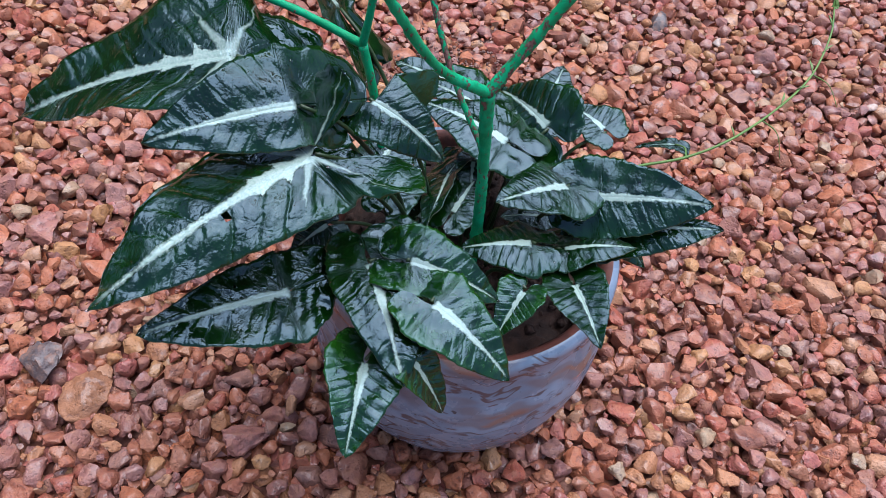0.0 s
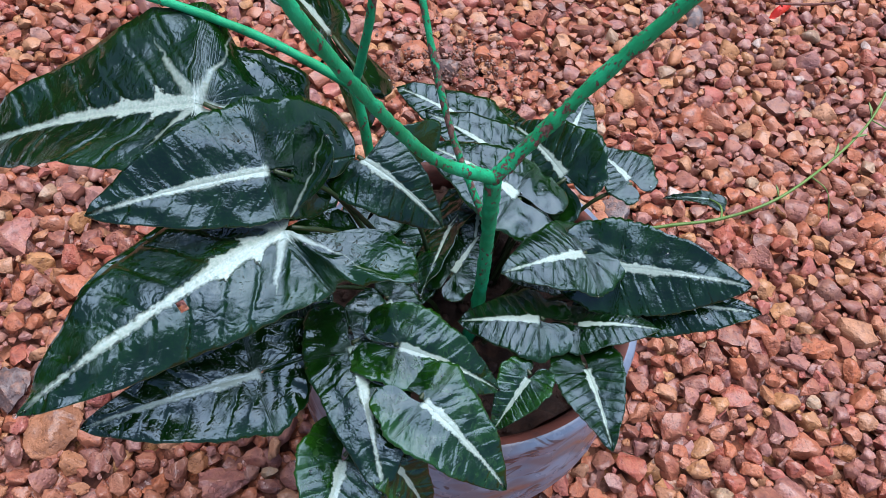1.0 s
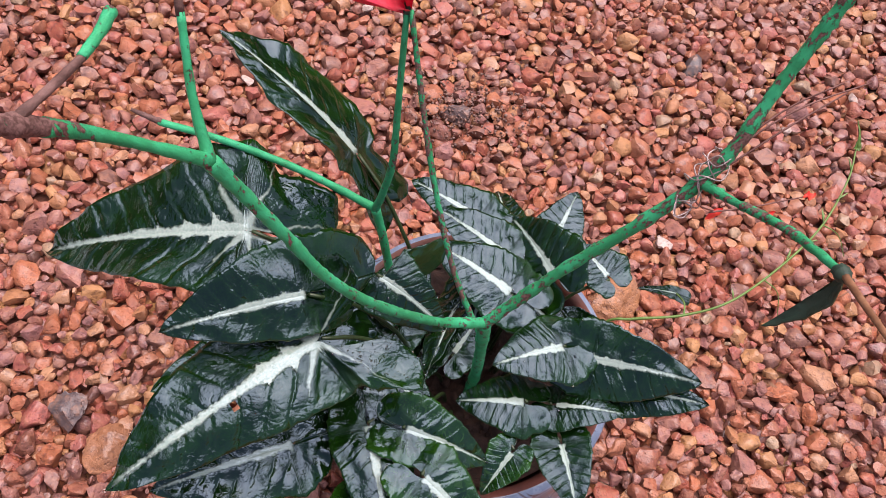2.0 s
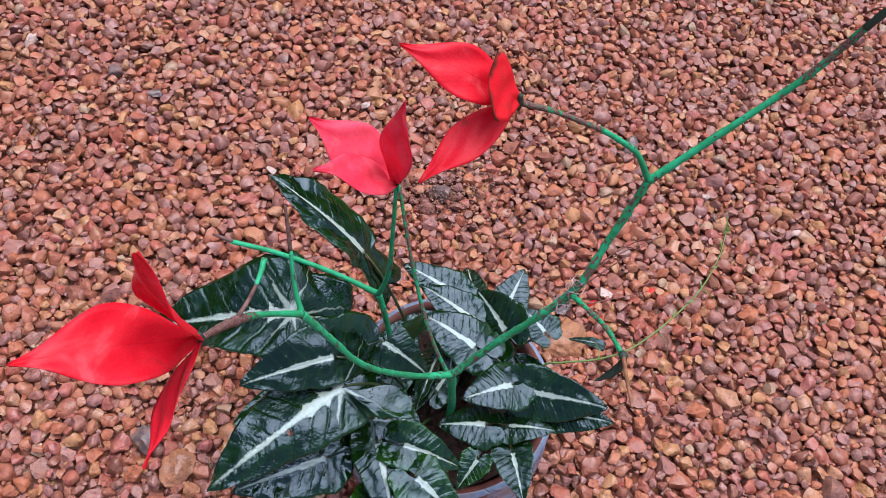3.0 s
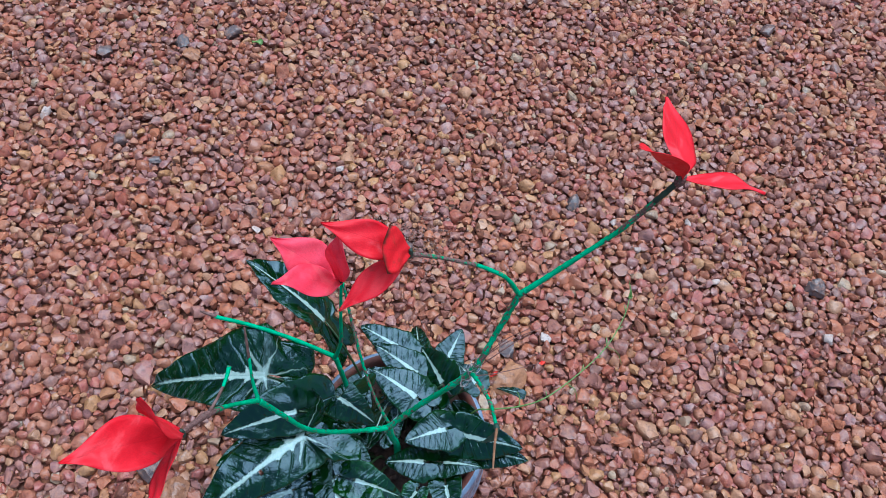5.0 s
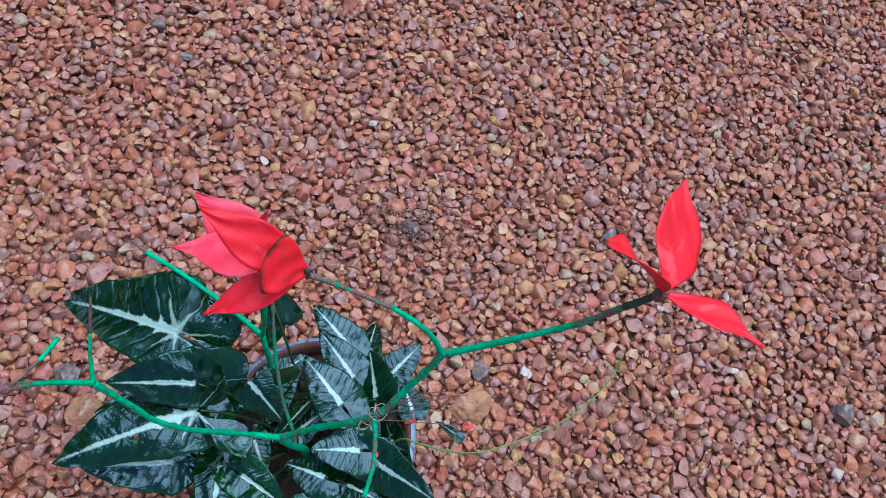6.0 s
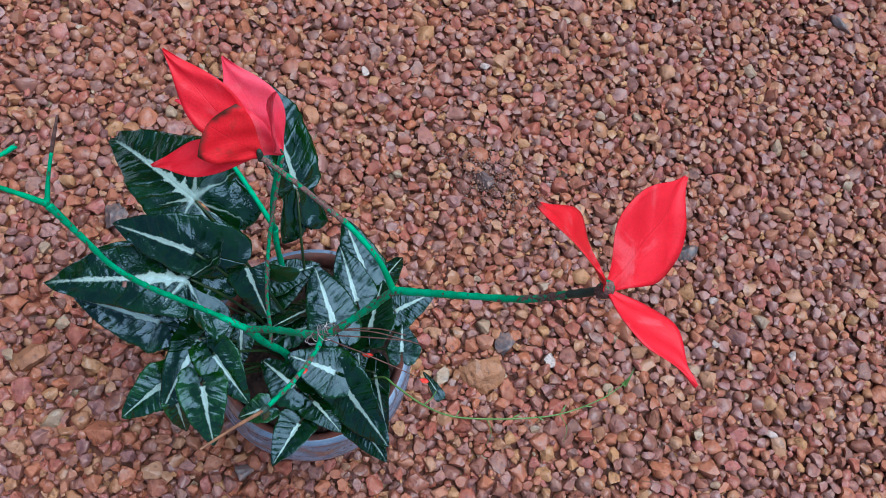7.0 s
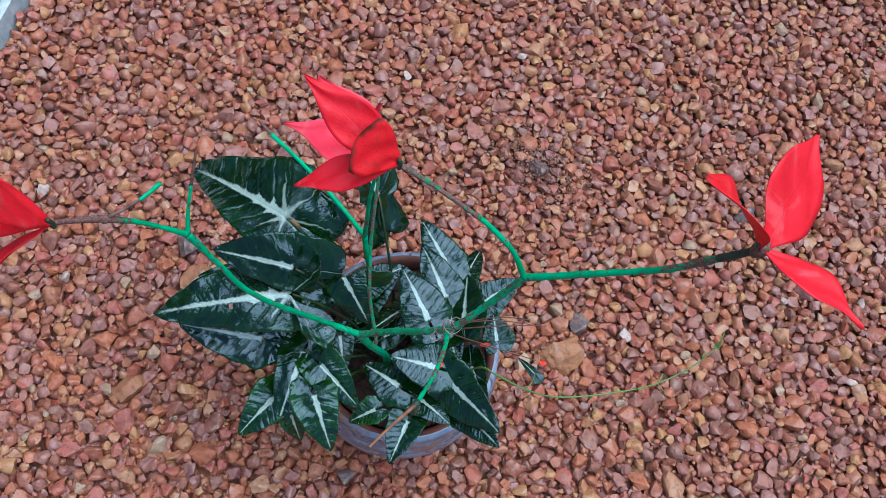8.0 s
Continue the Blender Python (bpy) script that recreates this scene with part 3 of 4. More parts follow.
# base, tip, (width, lift in degrees) of the half to its left and right, arch, material, options
V, D, Y = MAT_LEAF_VEINED, MAT_LEAF, MAT_LEAF_YOUNG
LEAVES = [
    ((-0.057, 0.445, 0.369), (-0.211, 0.434, 0.299), (0.75, 0), (1.05, 15), 0.05, V, dict(right=(-0.006, 0.488, 0.338), left=(-0.010, 0.435, 0.345), notch=0.22)),
    ((-0.009, 0.406, 0.370), (-0.090, 0.365, 0.366), (0.80, -32), (1.20, 30), 0.03, D, dict(right=(0.025, 0.455, 0.352), left=(0.020, 0.420, 0.338))),
    ((0.004, 0.385, 0.350), (-0.101, 0.274, 0.326), (0.70, -22), (0.98, -9), 0.05, V, dict(flat=(1.0, 0.0), left=(0.077, 0.370, 0.346), right=(0.015, 0.430, 0.384), hole=(-0.035, 0.39, 0.024, 0.016))),
    ((0.036, 0.439, 0.350), (0.086, 0.424, 0.317), (1.10, 25), (1.10, -30), 0.08, D, dict(left=(0.076, 0.478, 0.343))),
    ((0.130, 0.479, 0.288), (0.064, 0.508, 0.290), (1.12, 0), (1.25, 4), 0.06, D, dict(curl=0.15)),
    ((0.126, 0.519, 0.272), (0.061, 0.551, 0.274), (0.98, 0), (1.10, 5), 0.04, D, dict(curl=0.12)),
    ((0.100, 0.555, 0.262), (0.036, 0.580, 0.264), (0.98, 0), (1.10, 8), 0.04, D, dict(curl=0.12)),
    ((0.162, 0.508, 0.281), (0.127, 0.562, 0.263), (1.15, -40), (1.45, 42), 0.05, D, {}),
    ((0.126, 0.557, 0.250), (0.114, 0.612, 0.225), (0.9, -10), (0.9, 20), 0.05, D, {}),
    ((0.208, 0.515, 0.278), (0.183, 0.540, 0.275), (1.35, -10), (1.75, 10), 0.05, D, {}),
    ((0.165, 0.549, 0.257), (0.181, 0.600, 0.264), (1.25, 0), (1.25, 0), 0.04, D, {}),
    ((-0.006, 0.544, 0.343), (-0.112, 0.582, 0.403), (0.54, 20), (0.72, -22), 0.06, D, dict(right=(0.036, 0.545, 0.296), left=(0.030, 0.503, 0.300), notch=0.42, blunt=0.14)),
    ((0.175, 0.441, 0.288), (0.125, 0.415, 0.291), (1.45, 5), (1.45, 0), 0.05, D, dict(curl=0.15)),
    ((0.200, 0.438, 0.284), (0.278, 0.428, 0.300), (1.04, 30), (1.10, -38), 0.03, D, {}),
    ((0.212, 0.430, 0.258), (0.288, 0.417, 0.288), (0.80, 10), (0.85, -20), 0.03, D, {}),
    ((0.153, 0.399, 0.271), (0.104, 0.393, 0.263), (1.45, 0), (1.55, -15), 0.05, D, dict(curl=0.15)),
    ((0.181, 0.405, 0.262), (0.229, 0.403, 0.274), (1.15, -20), (1.15, 5), 0.06, D, dict(curl=0.1)),
    ((0.188, 0.376, 0.257), (0.203, 0.325, 0.262), (1.17, 22), (1.30, 8), 0.05, D, {}),
    ((0.150, 0.361, 0.264), (0.134, 0.332, 0.246), (1.3, 20), (1.3, 20), 0.05, Y, {}),
    ((0.091, 0.325, 0.292), (0.143, 0.294, 0.261), (1.09, 8), (1.14, -4), 0.08, Y, dict(right=(0.061, 0.321, 0.294))),
    ((0.046, 0.354, 0.285), (0.077, 0.277, 0.269), (1.06, -8), (0.93, -4), 0.08, D, {}),
    ((0.050, 0.297, 0.256), (0.046, 0.239, 0.242), (1.35, 10), (1.25, 25), 0.06, Y, {}),
    ((0.080, 0.295, 0.273), (0.104, 0.281, 0.231), (0.90, 20), (0.90, 10), 0.05, Y, {}),
    ((0.073, 0.356, 0.292), (0.134, 0.351, 0.264), (1.09, 24), (1.01, -3), 0.07, Y, {}),
    ((-0.007, 0.336, 0.270), (-0.088, 0.286, 0.281), (1.02, -15), (0.82, 15), 0.03, D, dict(left=(0.024, 0.345, 0.271))),
    ((-0.010, 0.405, 0.318), (-0.093, 0.337, 0.333), (0.85, -20), (0.85, 10), 0.03, Y, {}),
    ((0.010, 0.393, 0.272), (-0.014, 0.378, 0.255), (1.2, -20), (1.2, 20), 0.03, D, {}),
    ((0.050, 0.452, 0.252), (0.062, 0.508, 0.262), (1.05, -10), (1.15, 5), 0.05, D, {}),
    ((0.040, 0.470, 0.262), (0.062, 0.520, 0.262), (1.10, 0), (1.10, 0), 0.05, D, {}),
    ((0.073, 0.436, 0.240), (0.098, 0.484, 0.256), (0.95, -15), (0.95, 10), 0.04, D, {}),
    ((0.094, 0.480, 0.250), (0.079, 0.405, 0.262), (0.7, 45), (0.7, -35), 0.06, D, {}),
    ((0.098, 0.437, 0.250), (0.118, 0.476, 0.258), (1.20, -10), (1.20, 5), 0.05, D, {}),
    ((0.109, 0.478, 0.262), (0.109, 0.450, 0.250), (1.3, 0), (1.3, 0), 0.05, D, {}),
    ((0.165, 0.449, 0.242), (0.134, 0.440, 0.246), (1.2, 0), (1.2, 0), 0.05, D, {}),
    ((0.203, 0.482, 0.228), (0.262, 0.450, 0.190), (0.65, 35), (0.75, -35), 0.06, D, {}),
    ((0.150, 0.497, 0.245), (0.192, 0.468, 0.236), (1.1, 5), (1.1, -5), 0.05, D, {}),
    ((0.060, 0.400, 0.262), (0.092, 0.372, 0.250), (1.1, 0), (1.1, 0), 0.05, D, {}),
    ((0.030, 0.372, 0.255), (0.010, 0.352, 0.240), (1.2, 0), (1.2, 0), 0.05, D, {}),
]
for k, (b, t, near_side, far_side, arch, mat, more) in enumerate(LEAVES):
    shift = -np.array(POT)
    opts = dict(more)
    for side_name in ("left", "right"):
        if side_name in opts:
            opts[side_name] = np.array(opts[side_name]) + shift
    bb, tt = np.array(b) + shift, np.array(t) + shift
    leaf = part("leaf", leaf_mesh("leaf", bb, tt, near_side, far_side, arch, mat, seed=k, **opts), plant)
    # stalk from the soil up to the leaf's base
    out = bb[:2] * 0.33
    soil_z = 0.170
    reach = bb - np.array((out[0], out[1], soil_z))
    rad = 0.0016 + 0.010 * np.linalg.norm(tt - bb) * 0.12
    pts = [(out[0], out[1], soil_z), (out[0] + reach[0] * 0.22, out[1] + reach[1] * 0.22, soil_z + reach[2] * 0.50), (out[0] + reach[0] * 0.62, out[1] + reach[1] * 0.62, soil_z + reach[2] * 0.86), tuple(bb - unit(tt - bb) * 0.004 - np.array((0, 0, 0.0012)))]
    stem("petiole", pts, [rad * 1.25, rad, rad * 0.9, rad * 0.75], MAT_PETIOLE, leaf, 8, 14, 0.02, k)

# rain drops on the blades
drng = np.random.RandomState(77)
dv, df, doff = [], [], 0
ball = bmesh.new()
bmesh.ops.create_icosphere(ball, subdivisions=2, radius=1.0)
BALL_V, BALL_F = np.array([p.co[:] for p in ball.verts]), [[p.index for p in t.verts] for t in ball.faces]
ball.free()
for spot, size in WET_SPOTS:
    r = drng.uniform(0.0005, 0.0013)
    dv.append(BALL_V * np.array((r, r * drng.uniform(0.8, 1.2), r * 0.55)) + spot)
    df.extend(tuple(k + doff for k in f) for f in BALL_F)
    doff += len(BALL_V)
tagged(part("rainwater", mesh_of("rainwater", np.vstack(dv), df, mats=(MAT_WATER,)), plant), "clear rain drops on the leaves", kind="stuff")

# ---- painted sticks ----
G = MAT_PAINT
stick = thing("painted_branch", "dry forked branch in chipped green paint stuck in the pot", "branch", at=(0.117, 0.425, 0.165))


def rel(ob, *pts):
    o = np.array(ob.location)
    return [tuple(np.array(p) - o) for p in pts]


FORK, LEFT, TWIG, RIGHT = (0.105, 0.391, 0.412), (-0.003, 0.326, 0.632), (0.183, 0.420, 0.545), (0.213, 0.461, 0.649)
stem("trunk", rel(stick, (0.117, 0.425, 0.165), (0.116, 0.418, 0.260), (0.110, 0.400, 0.350), FORK), [0.0046, 0.0041, 0.0037, 0.0043], G, stick, 14, 70, 0.11, 1)
left_limb = stem("left_limb", rel(stick, FORK, (0.075, 0.372, 0.444), (0.047, 0.345, 0.510), (0.030, 0.333, 0.552), (0.016, 0.330, 0.586), LEFT), [0.0034, 0.0026, 0.0024, 0.0023, 0.0023, 0.0029], G, stick, 14, 90, 0.11, 2)
right_limb = stem("right_limb", rel(stick, FORK, (0.135, 0.404, 0.462), TWIG, (0.200, 0.443, 0.595), RIGHT), [0.0036, 0.0031, 0.0033, 0.0029, 0.0031], MAT_WORN, stick, 14, 100, 0.13, 3, "flaking green paint over grey-brown bark")
stem("spur", rel(stick, LEFT, (-0.009, 0.337, 0.648), (-0.013, 0.350, 0.668)), [0.0022, 0.0014, 0.0012], G, left_limb, 10, 18, 0.06, 4)
stem("bare_tip", rel(stick, (-0.013, 0.3495, 0.667), (-0.016, 0.359, 0.680), (-0.0185, 0.367, 0.691)), [0.0014, 0.0012, 0.0008], MAT_BARK, left_limb, 8, 10, 0.06, 16, "bare brown twig tip")
stem("twig", rel(stick, LEFT, (-0.013, 0.3155, 0.650), (-0.021, 0.3045, 0.668), (-0.0255, 0.296, 0.680)), [0.0026, 0.0018, 0.0020, 0.0026], G, left_limb, 10, 24, 0.08, 5)
stem("twig", rel(stick, (-0.0235, 0.3, 0.6745), (-0.0285, 0.289, 0.689), (-0.032, 0.277, 0.703), (-0.034, 0.266, 0.716)), [0.0021, 0.0026, 0.0021, 0.0018], MAT_RUSTY_BARK, left_limb, 10, 30, 0.16, 17, "peeled rusty brown twig with green flecks")
stem("twig", rel(stick, (-0.028, 0.290, 0.688), (-0.025, 0.303, 0.686), (-0.0235, 0.318, 0.682)), [0.0015, 0.0012, 0.0012], MAT_BARK, left_limb, 8, 14, 0.08, 6, "bare brown twig")
stem("twig", rel(stick, (-0.0235, 0.316, 0.683), (-0.0235, 0.326, 0.681), (-0.024, 0.335, 0.680)), [0.0013, 0.0016, 0.0019], G, left_limb, 8, 14, 0.08, 18)
stem("twig", rel(stick, TWIG, (0.192, 0.405, 0.556), (0.203, 0.375, 0.584), (0.209, 0.343, 0.609)), [0.0028, 0.0020, 0.0018, 0.0018], G, stick, 10, 34, 0.16, 7)
stem("knot", rel(stick, (0.2083, 0.3475, 0.6055), (0.2088, 0.344, 0.608), (0.2092, 0.3395, 0.611)), [0.0016, 0.0028, 0.0014], MAT_DARK_TAPE, stick, 10, 12, 0.2, 19, "dark withered knot at the twig end")
stem("straw_tip", rel(stick, (0.209, 0.343, 0.609), (0.207, 0.32, 0.625), (0.206, 0.296, 0.641)), [0.0015, 0.0012, 0.0008], MAT_STRAW, stick, 8, 10, 0.03, 8, "dry straw-coloured end")
part("dried_leaf", leaf_mesh("dried_leaf", rel(stick, (0.209, 0.343, 0.609))[0], rel(stick, (0.2, 0.342, 0.564))[0], (0.050, 30), (0.050, 30), -0.14, MAT_DARK_TAPE, lobe=0.4, seed=83), stick, "narrow dark dried leaf at the twig end")
stem("upper_limb", rel(stick, RIGHT, (0.246, 0.474, 0.692), (0.284, 0.491, 0.738), (0.304, 0.499, 0.780)), [0.0030, 0.0024, 0.0023, 0.0022], G, stick, 12, 54, 0.11, 9)
stem("tape", rel(stick, (0.3025, 0.4985, 0.777), (0.308, 0.500, 0.790), (0.314, 0.502, 0.806)), [0.0024, 0.0025, 0.0023], MAT_DARK_TAPE, stick, 10, 18, 0.08, 10, "dark green floral tape")
stem("arched_twig", rel(stick, RIGHT, (0.197, 0.461, 0.676), (0.180, 0.459, 0.690), (0.165, 0.456, 0.701)), [0.0026, 0.0020, 0.0020, 0.0018], G, stick, 10, 24, 0.07, 11)
stem("arched_end", rel(stick, (0.167, 0.456, 0.700), (0.134, 0.445, 0.722), (0.111, 0.437, 0.734)), [0.0019, 0.0018, 0.0020], MAT_HALF_BARE, stick, 10, 34, 0.18, 15, "half-bare dark twig end with green flecks")
WIRES = [((0.180, 0.418, 0.538), (0.196, 0.432, 0.510), (0.213, 0.446, 0.488)), ((0.208, 0.442, 0.492), (0.236, 0.456, 0.486), (0.264, 0.466, 0.491)),
         ((0.184, 0.424, 0.552), (0.214, 0.446, 0.573), (0.247, 0.464, 0.582)), ((0.186, 0.421, 0.548), (0.216, 0.444, 0.566), (0.240, 0.463, 0.574)), ((0.183, 0.424, 0.546), (0.211, 0.449, 0.568), (0.234, 0.461, 0.581))]
for k, (a, b, c) in enumerate(WIRES):
    stem("wire", rel(stick, a, b, c), [0.0006, 0.0005, 0.0004], MAT_WIRE, right_limb, 6, 16, 0.06, 12 + k)


def tangle_mesh(centre, axis, seed):
    """A thin wire wound loosely and unevenly round a branch."""
    rng = np.random.RandomState(seed)
    axis = unit(axis)
    s = unit(np.cross(axis, (0.3, 0.9, 0.2)))
    o = np.cross(axis, s)
    pts = []
    for k in range(26):
        a = k * 1.25 + rng.uniform(-0.3, 0.3)
        r = rng.uniform(0.0038, 0.0052) if rng.rand() < 0.75 else rng.uniform(0.006, 0.0088)
        pts.append(np.array(centre) + axis * (0.016 * math.sin(k * 0.42 + seed) + rng.uniform(-0.003, 0.003)) + r * (math.cos(a) * s + math.sin(a) * o))
    return tube(pts, [0.00034] * len(pts), 6, 150, 0.04, seed)


for k in range(2):
    v, f = tangle_mesh(rel(stick, TWIG)[0], np.array(RIGHT) - np.array(TWIG), 4 + 3 * k)
    part("binding_wire", mesh_of("binding_wire", v, f, mats=(MAT_BINDING,)), right_limb, "loosely wound thin silvery binding wire")

back_stick = thing("painted_twig", "short forked twig coated in bright green paint behind the leaves", "branch", at=(0.045, 0.480, 0.165))
BK = (0.021, 0.491, 0.352)
stem("trunk", rel(back_stick, (0.050, 0.478, 0.165), (0.038, 0.482, 0.260), (0.029, 0.485, 0.321), BK), [0.0034, 0.0033, 0.0032, 0.0035], G, back_stick, 12, 26, 0.05, 21)
stem("side_limb", rel(back_stick, BK, (-0.030, 0.497, 0.372), (-0.085, 0.502, 0.384), (-0.132, 0.504, 0.389)), [0.0032, 0.0027, 0.0026, 0.0025], G, back_stick, 12, 30, 0.06, 22)
stem("bare_tip", rel(back_stick, (-0.130, 0.504, 0.389), (-0.141, 0.505, 0.392), (-0.150, 0.505, 0.396)), [0.0024, 0.0020, 0.0011], MAT_BARK, back_stick, 8, 10, 0.08, 23, "bare bark tip")
stem("upright", rel(back_stick, BK, (0.027, 0.486, 0.385), (0.032, 0.484, 0.425), (0.032, 0.490, 0.475), (0.031, 0.505, 0.532)), [0.0030, 0.0026, 0.0024, 0.0020, 0.0017], G, back_stick, 12, 34, 0.05, 24)

stem("shoot", rel(stick, (0.1115, 0.4035, 0.330), (0.108, 0.411, 0.347), (0.082, 0.432, 0.394), (0.058, 0.462, 0.455), (0.033, 0.505, 0.532)), [0.0023, 0.0020, 0.0019, 0.0018, 0.0015], MAT_FLAKED, stick, 10, 54, 0.10, 25, "thin straight shoot with flaking paint")

# ---- artificial flowers ----


def petal_mesh(name, base, tip, width, roll, arch, mat, cup=0.25, seed=0, along=None):
    base, tip = np.array(base, float), np.array(tip, float)
    ahead = tip - base
    size = np.linalg.norm(ahead)
    fwd = ahead / size
    up = np.array((0.05, -0.15, 1.0)) if abs(fwd[2]) < 0.95 else np.array((0.0, -1.0, 0.3))
    nrm = unit(up - fwd * up.dot(fwd))
    across = np.cross(fwd, nrm)
    a = radians(roll)
    nrm, across = nrm * math.cos(a) + across * math.sin(a), across * math.cos(a) - nrm * math.sin(a)
    half = spline([(0.035,), (0.14,), (0.26,), (0.32,), (0.31,), (0.22,), (0.10,), (0.012,)], 36)[:, 0]
    if along is not None:
        across = unit(np.array(along) - fwd * fwd.dot(along))
        nrm = np.cross(across, fwd)
        nrm, across = (nrm, across) if nrm[2] > 0 else (-nrm, -across)
        half = spline([(0.06,), (0.14,), (0.22,), (0.30,), (0.37,), (0.42,), (0.45,), (0.45,)], 36)[:, 0]
    rng = np.random.RandomState(seed)
    ph = rng.rand(3) * 6.28
    nu = 12
    verts, uvs, faces = [], [], []
    for i in range(36):
        y = i / 35
        for j in range(nu + 1):
            u = 2 * j / nu - 1
            x = u * half[i] * width
            h = arch * 4 * y * (1 - y) + cup * abs(x) ** 1.5 * 1.6 + 0.014 * math.sin(y * 9 + ph[0] + u) * u + 0.010 * math.sin(u * 5 + y * 14 + ph[1])
            reach = y * (1 - 0.15 * u * u) if along is not None else y
            verts.append(base + ahead * reach + across * x * size + nrm * h * size)
            uvs.append((0.5 + 0.5 * u * half[i] / 0.33, y))
    row = nu + 1
    for i in range(35):
        for j in range(nu):
            p = i * row + j
            faces.append((p, p + 1, p + row + 1, p + row))
    n = len(verts)
    verts = np.array(verts)
    allv = np.vstack([verts, verts - nrm * 0.0005])
    fs = faces + [tuple(k + n for k in f[::-1]) for f in faces]
    for i in range(35):
        for p, flip in ((i * row, False), (i * row + nu, True)):
            q = (p, p + row, p + row + n, p + n)
            fs.append(q[::-1] if flip else q)
    return mesh_of(name, allv, fs, uvs + uvs, (mat,))


def flower(base, petals, mat, label, seed, knob=1.0, knob_mat=None):
    fl = thing("artificial_flower", label, "flower", "artificial flowers on the painted branch", at=base)
    for k, (tip, width, roll, arch, cup, *soiled) in enumerate(petals):
        part("petal", petal_mesh("petal", (0, 0, 0), tuple(np.array(tip) - np.array(base)), width, roll, arch, MAT_PETAL_SOILED if soiled else mat, cup, seed + k, soiled[0] if soiled else None), fl, "soiled brown-edged petal" if soiled else "")
    v, f = tube([(0, 0, -0.006), (0, 0, 0.0), (0.0, 0.0, 0.006)], [0.0020 * knob, 0.0023 * knob, 0.0014 * knob], 8, 8, 0.05 * knob, seed)
    part("calyx", mesh_of("calyx", v, f, mats=(knob_mat or MAT_DARK_TAPE,)), fl, "rusty brown bare base" if knob_mat else "dark taped base")
    return fl


flower((-0.034, 0.264, 0.719), [((-0.088, 0.216, 0.778), 0.66, 0, 0.05, 0.2), ((-0.038, 0.252, 0.822), 0.50, -30, 0.03, 0.15), ((-0.043, 0.199, 0.712), 0.42, 45, 0.02, 0.25)], MAT_PETAL, "red cloth poinsettia with three pointed petals on a green twig", 40)
flower((0.031, 0.505, 0.532), [((-0.041, 0.508, 0.599), 0.78, -10, 0.04, 0.12), ((-0.024, 0.450, 0.613), 0.55, 0, 0.04, 0.15), ((0.034, 0.504, 0.641), 0.46, -30, 0.05, 0.15)], MAT_PETAL_PINK, "pinkish-red cloth poinsettia with pointed petals above the leaves", 50)
flower((0.109, 0.437, 0.735), [((0.037, 0.429, 0.774), 0.58, -20, 0.06, 0.15), ((0.058, 0.388, 0.706), 0.50, 0, 0.06, 0.2), ((0.0885, 0.419, 0.766), 1.04, 0, 0.03, 0.10, (0.0, -0.97, -0.25))], MAT_PETAL, "red cloth poinsettia with drooping soiled petals on an arched twig", 60)
flower((0.314, 0.502, 0.807), [((0.302, 0.583, 0.811), 1.05, 40, 0.04, 0.1), ((0.263, 0.484, 0.860), 0.80, 50, 0.06, 0.2, None), ((0.379, 0.496, 0.814), 0.66, -35, 0.05, 0.15)], MAT_PETAL, "red cloth poinsettia with three spread petals on the longest twig", 70, 2.1, MAT_HALF_BARE)

# ---- creeping vine in the air beside the pot ----
vine = thing("vine", "thin pale green vine shoot arching out from the pot", "vine", at=(0.205, 0.470, 0.175))
stem("stem", rel(vine, (0.190, 0.470, 0.172), (0.212, 0.482, 0.255), (0.233, 0.484, 0.271), (0.270, 0.490, 0.282), (0.305, 0.505, 0.294), (0.350, 0.550, 0.292), (0.385, 0.595, 0.291), (0.406, 0.640, 0.300), (0.413, 0.672, 0.306)), [0.0012, 0.0012, 0.0012, 0.0011, 0.0010, 0.0010, 0.0009, 0.0008, 0.0006], MAT_VINE, vine, 8, 60, 0.08, 31)
o = np.array(vine.location)
part("leaf", leaf_mesh("leaf", np.array((0.413, 0.672, 0.306)) - o, np.array((0.407, 0.690, 0.322)) - o, (0.42, 30), (0.42, 30), 0.10, MAT_VINE, lobe=0.3, seed=80), vine)
for k, (a, b) in enumerate((((0.305, 0.505, 0.294), (0.300, 0.520, 0.302)), ((0.350, 0.550, 0.292), (0.356, 0.571, 0.300)), ((0.368, 0.573, 0.2915), (0.386, 0.578, 0.297)), ((0.385, 0.595, 0.291), (0.381, 0.618, 0.300)), ((0.397, 0.620, 0.2955), (0.413, 0.633, 0.302)), ((0.408, 0.648, 0.3015), (0.402, 0.666, 0.311)))):
    part("leaf_sheath", leaf_mesh("leaf_sheath", np.array(a) - o, np.array(a) * 0.45 + np.array(b) * 0.55 - o, (0.17, 40), (0.17, 40), 0.12, MAT_VINE, lobe=0.2, seed=84 + k), vine)
for k, pts in enumerate((((0.385, 0.595, 0.291), (0.402, 0.592, 0.284), (0.412, 0.580, 0.272)), ((0.330, 0.530, 0.293), (0.345, 0.524, 0.286), (0.352, 0.512, 0.270)))):
    stem("tendril", rel(vine, *pts), [0.0006, 0.0004, 0.0003], MAT_VINE, vine, 6, 12, 0.05, 90 + k)
part("leaf", leaf_mesh("leaf", np.array((0.268, 0.515, 0.270)) - o, np.array((0.240, 0.522, 0.254)) - o, (0.5, 10), (0.5, 10), 0.05, MAT_LEAF, seed=81), vine)
stem("leaf_stalk", rel(vine, (0.270, 0.490, 0.282), (0.271, 0.502, 0.280), (0.268, 0.515, 0.270)), [0.0008, 0.0007, 0.0006], MAT_VINE, vine, 6, 10, 0.05, 33)

# ---- red scraps and litter ----


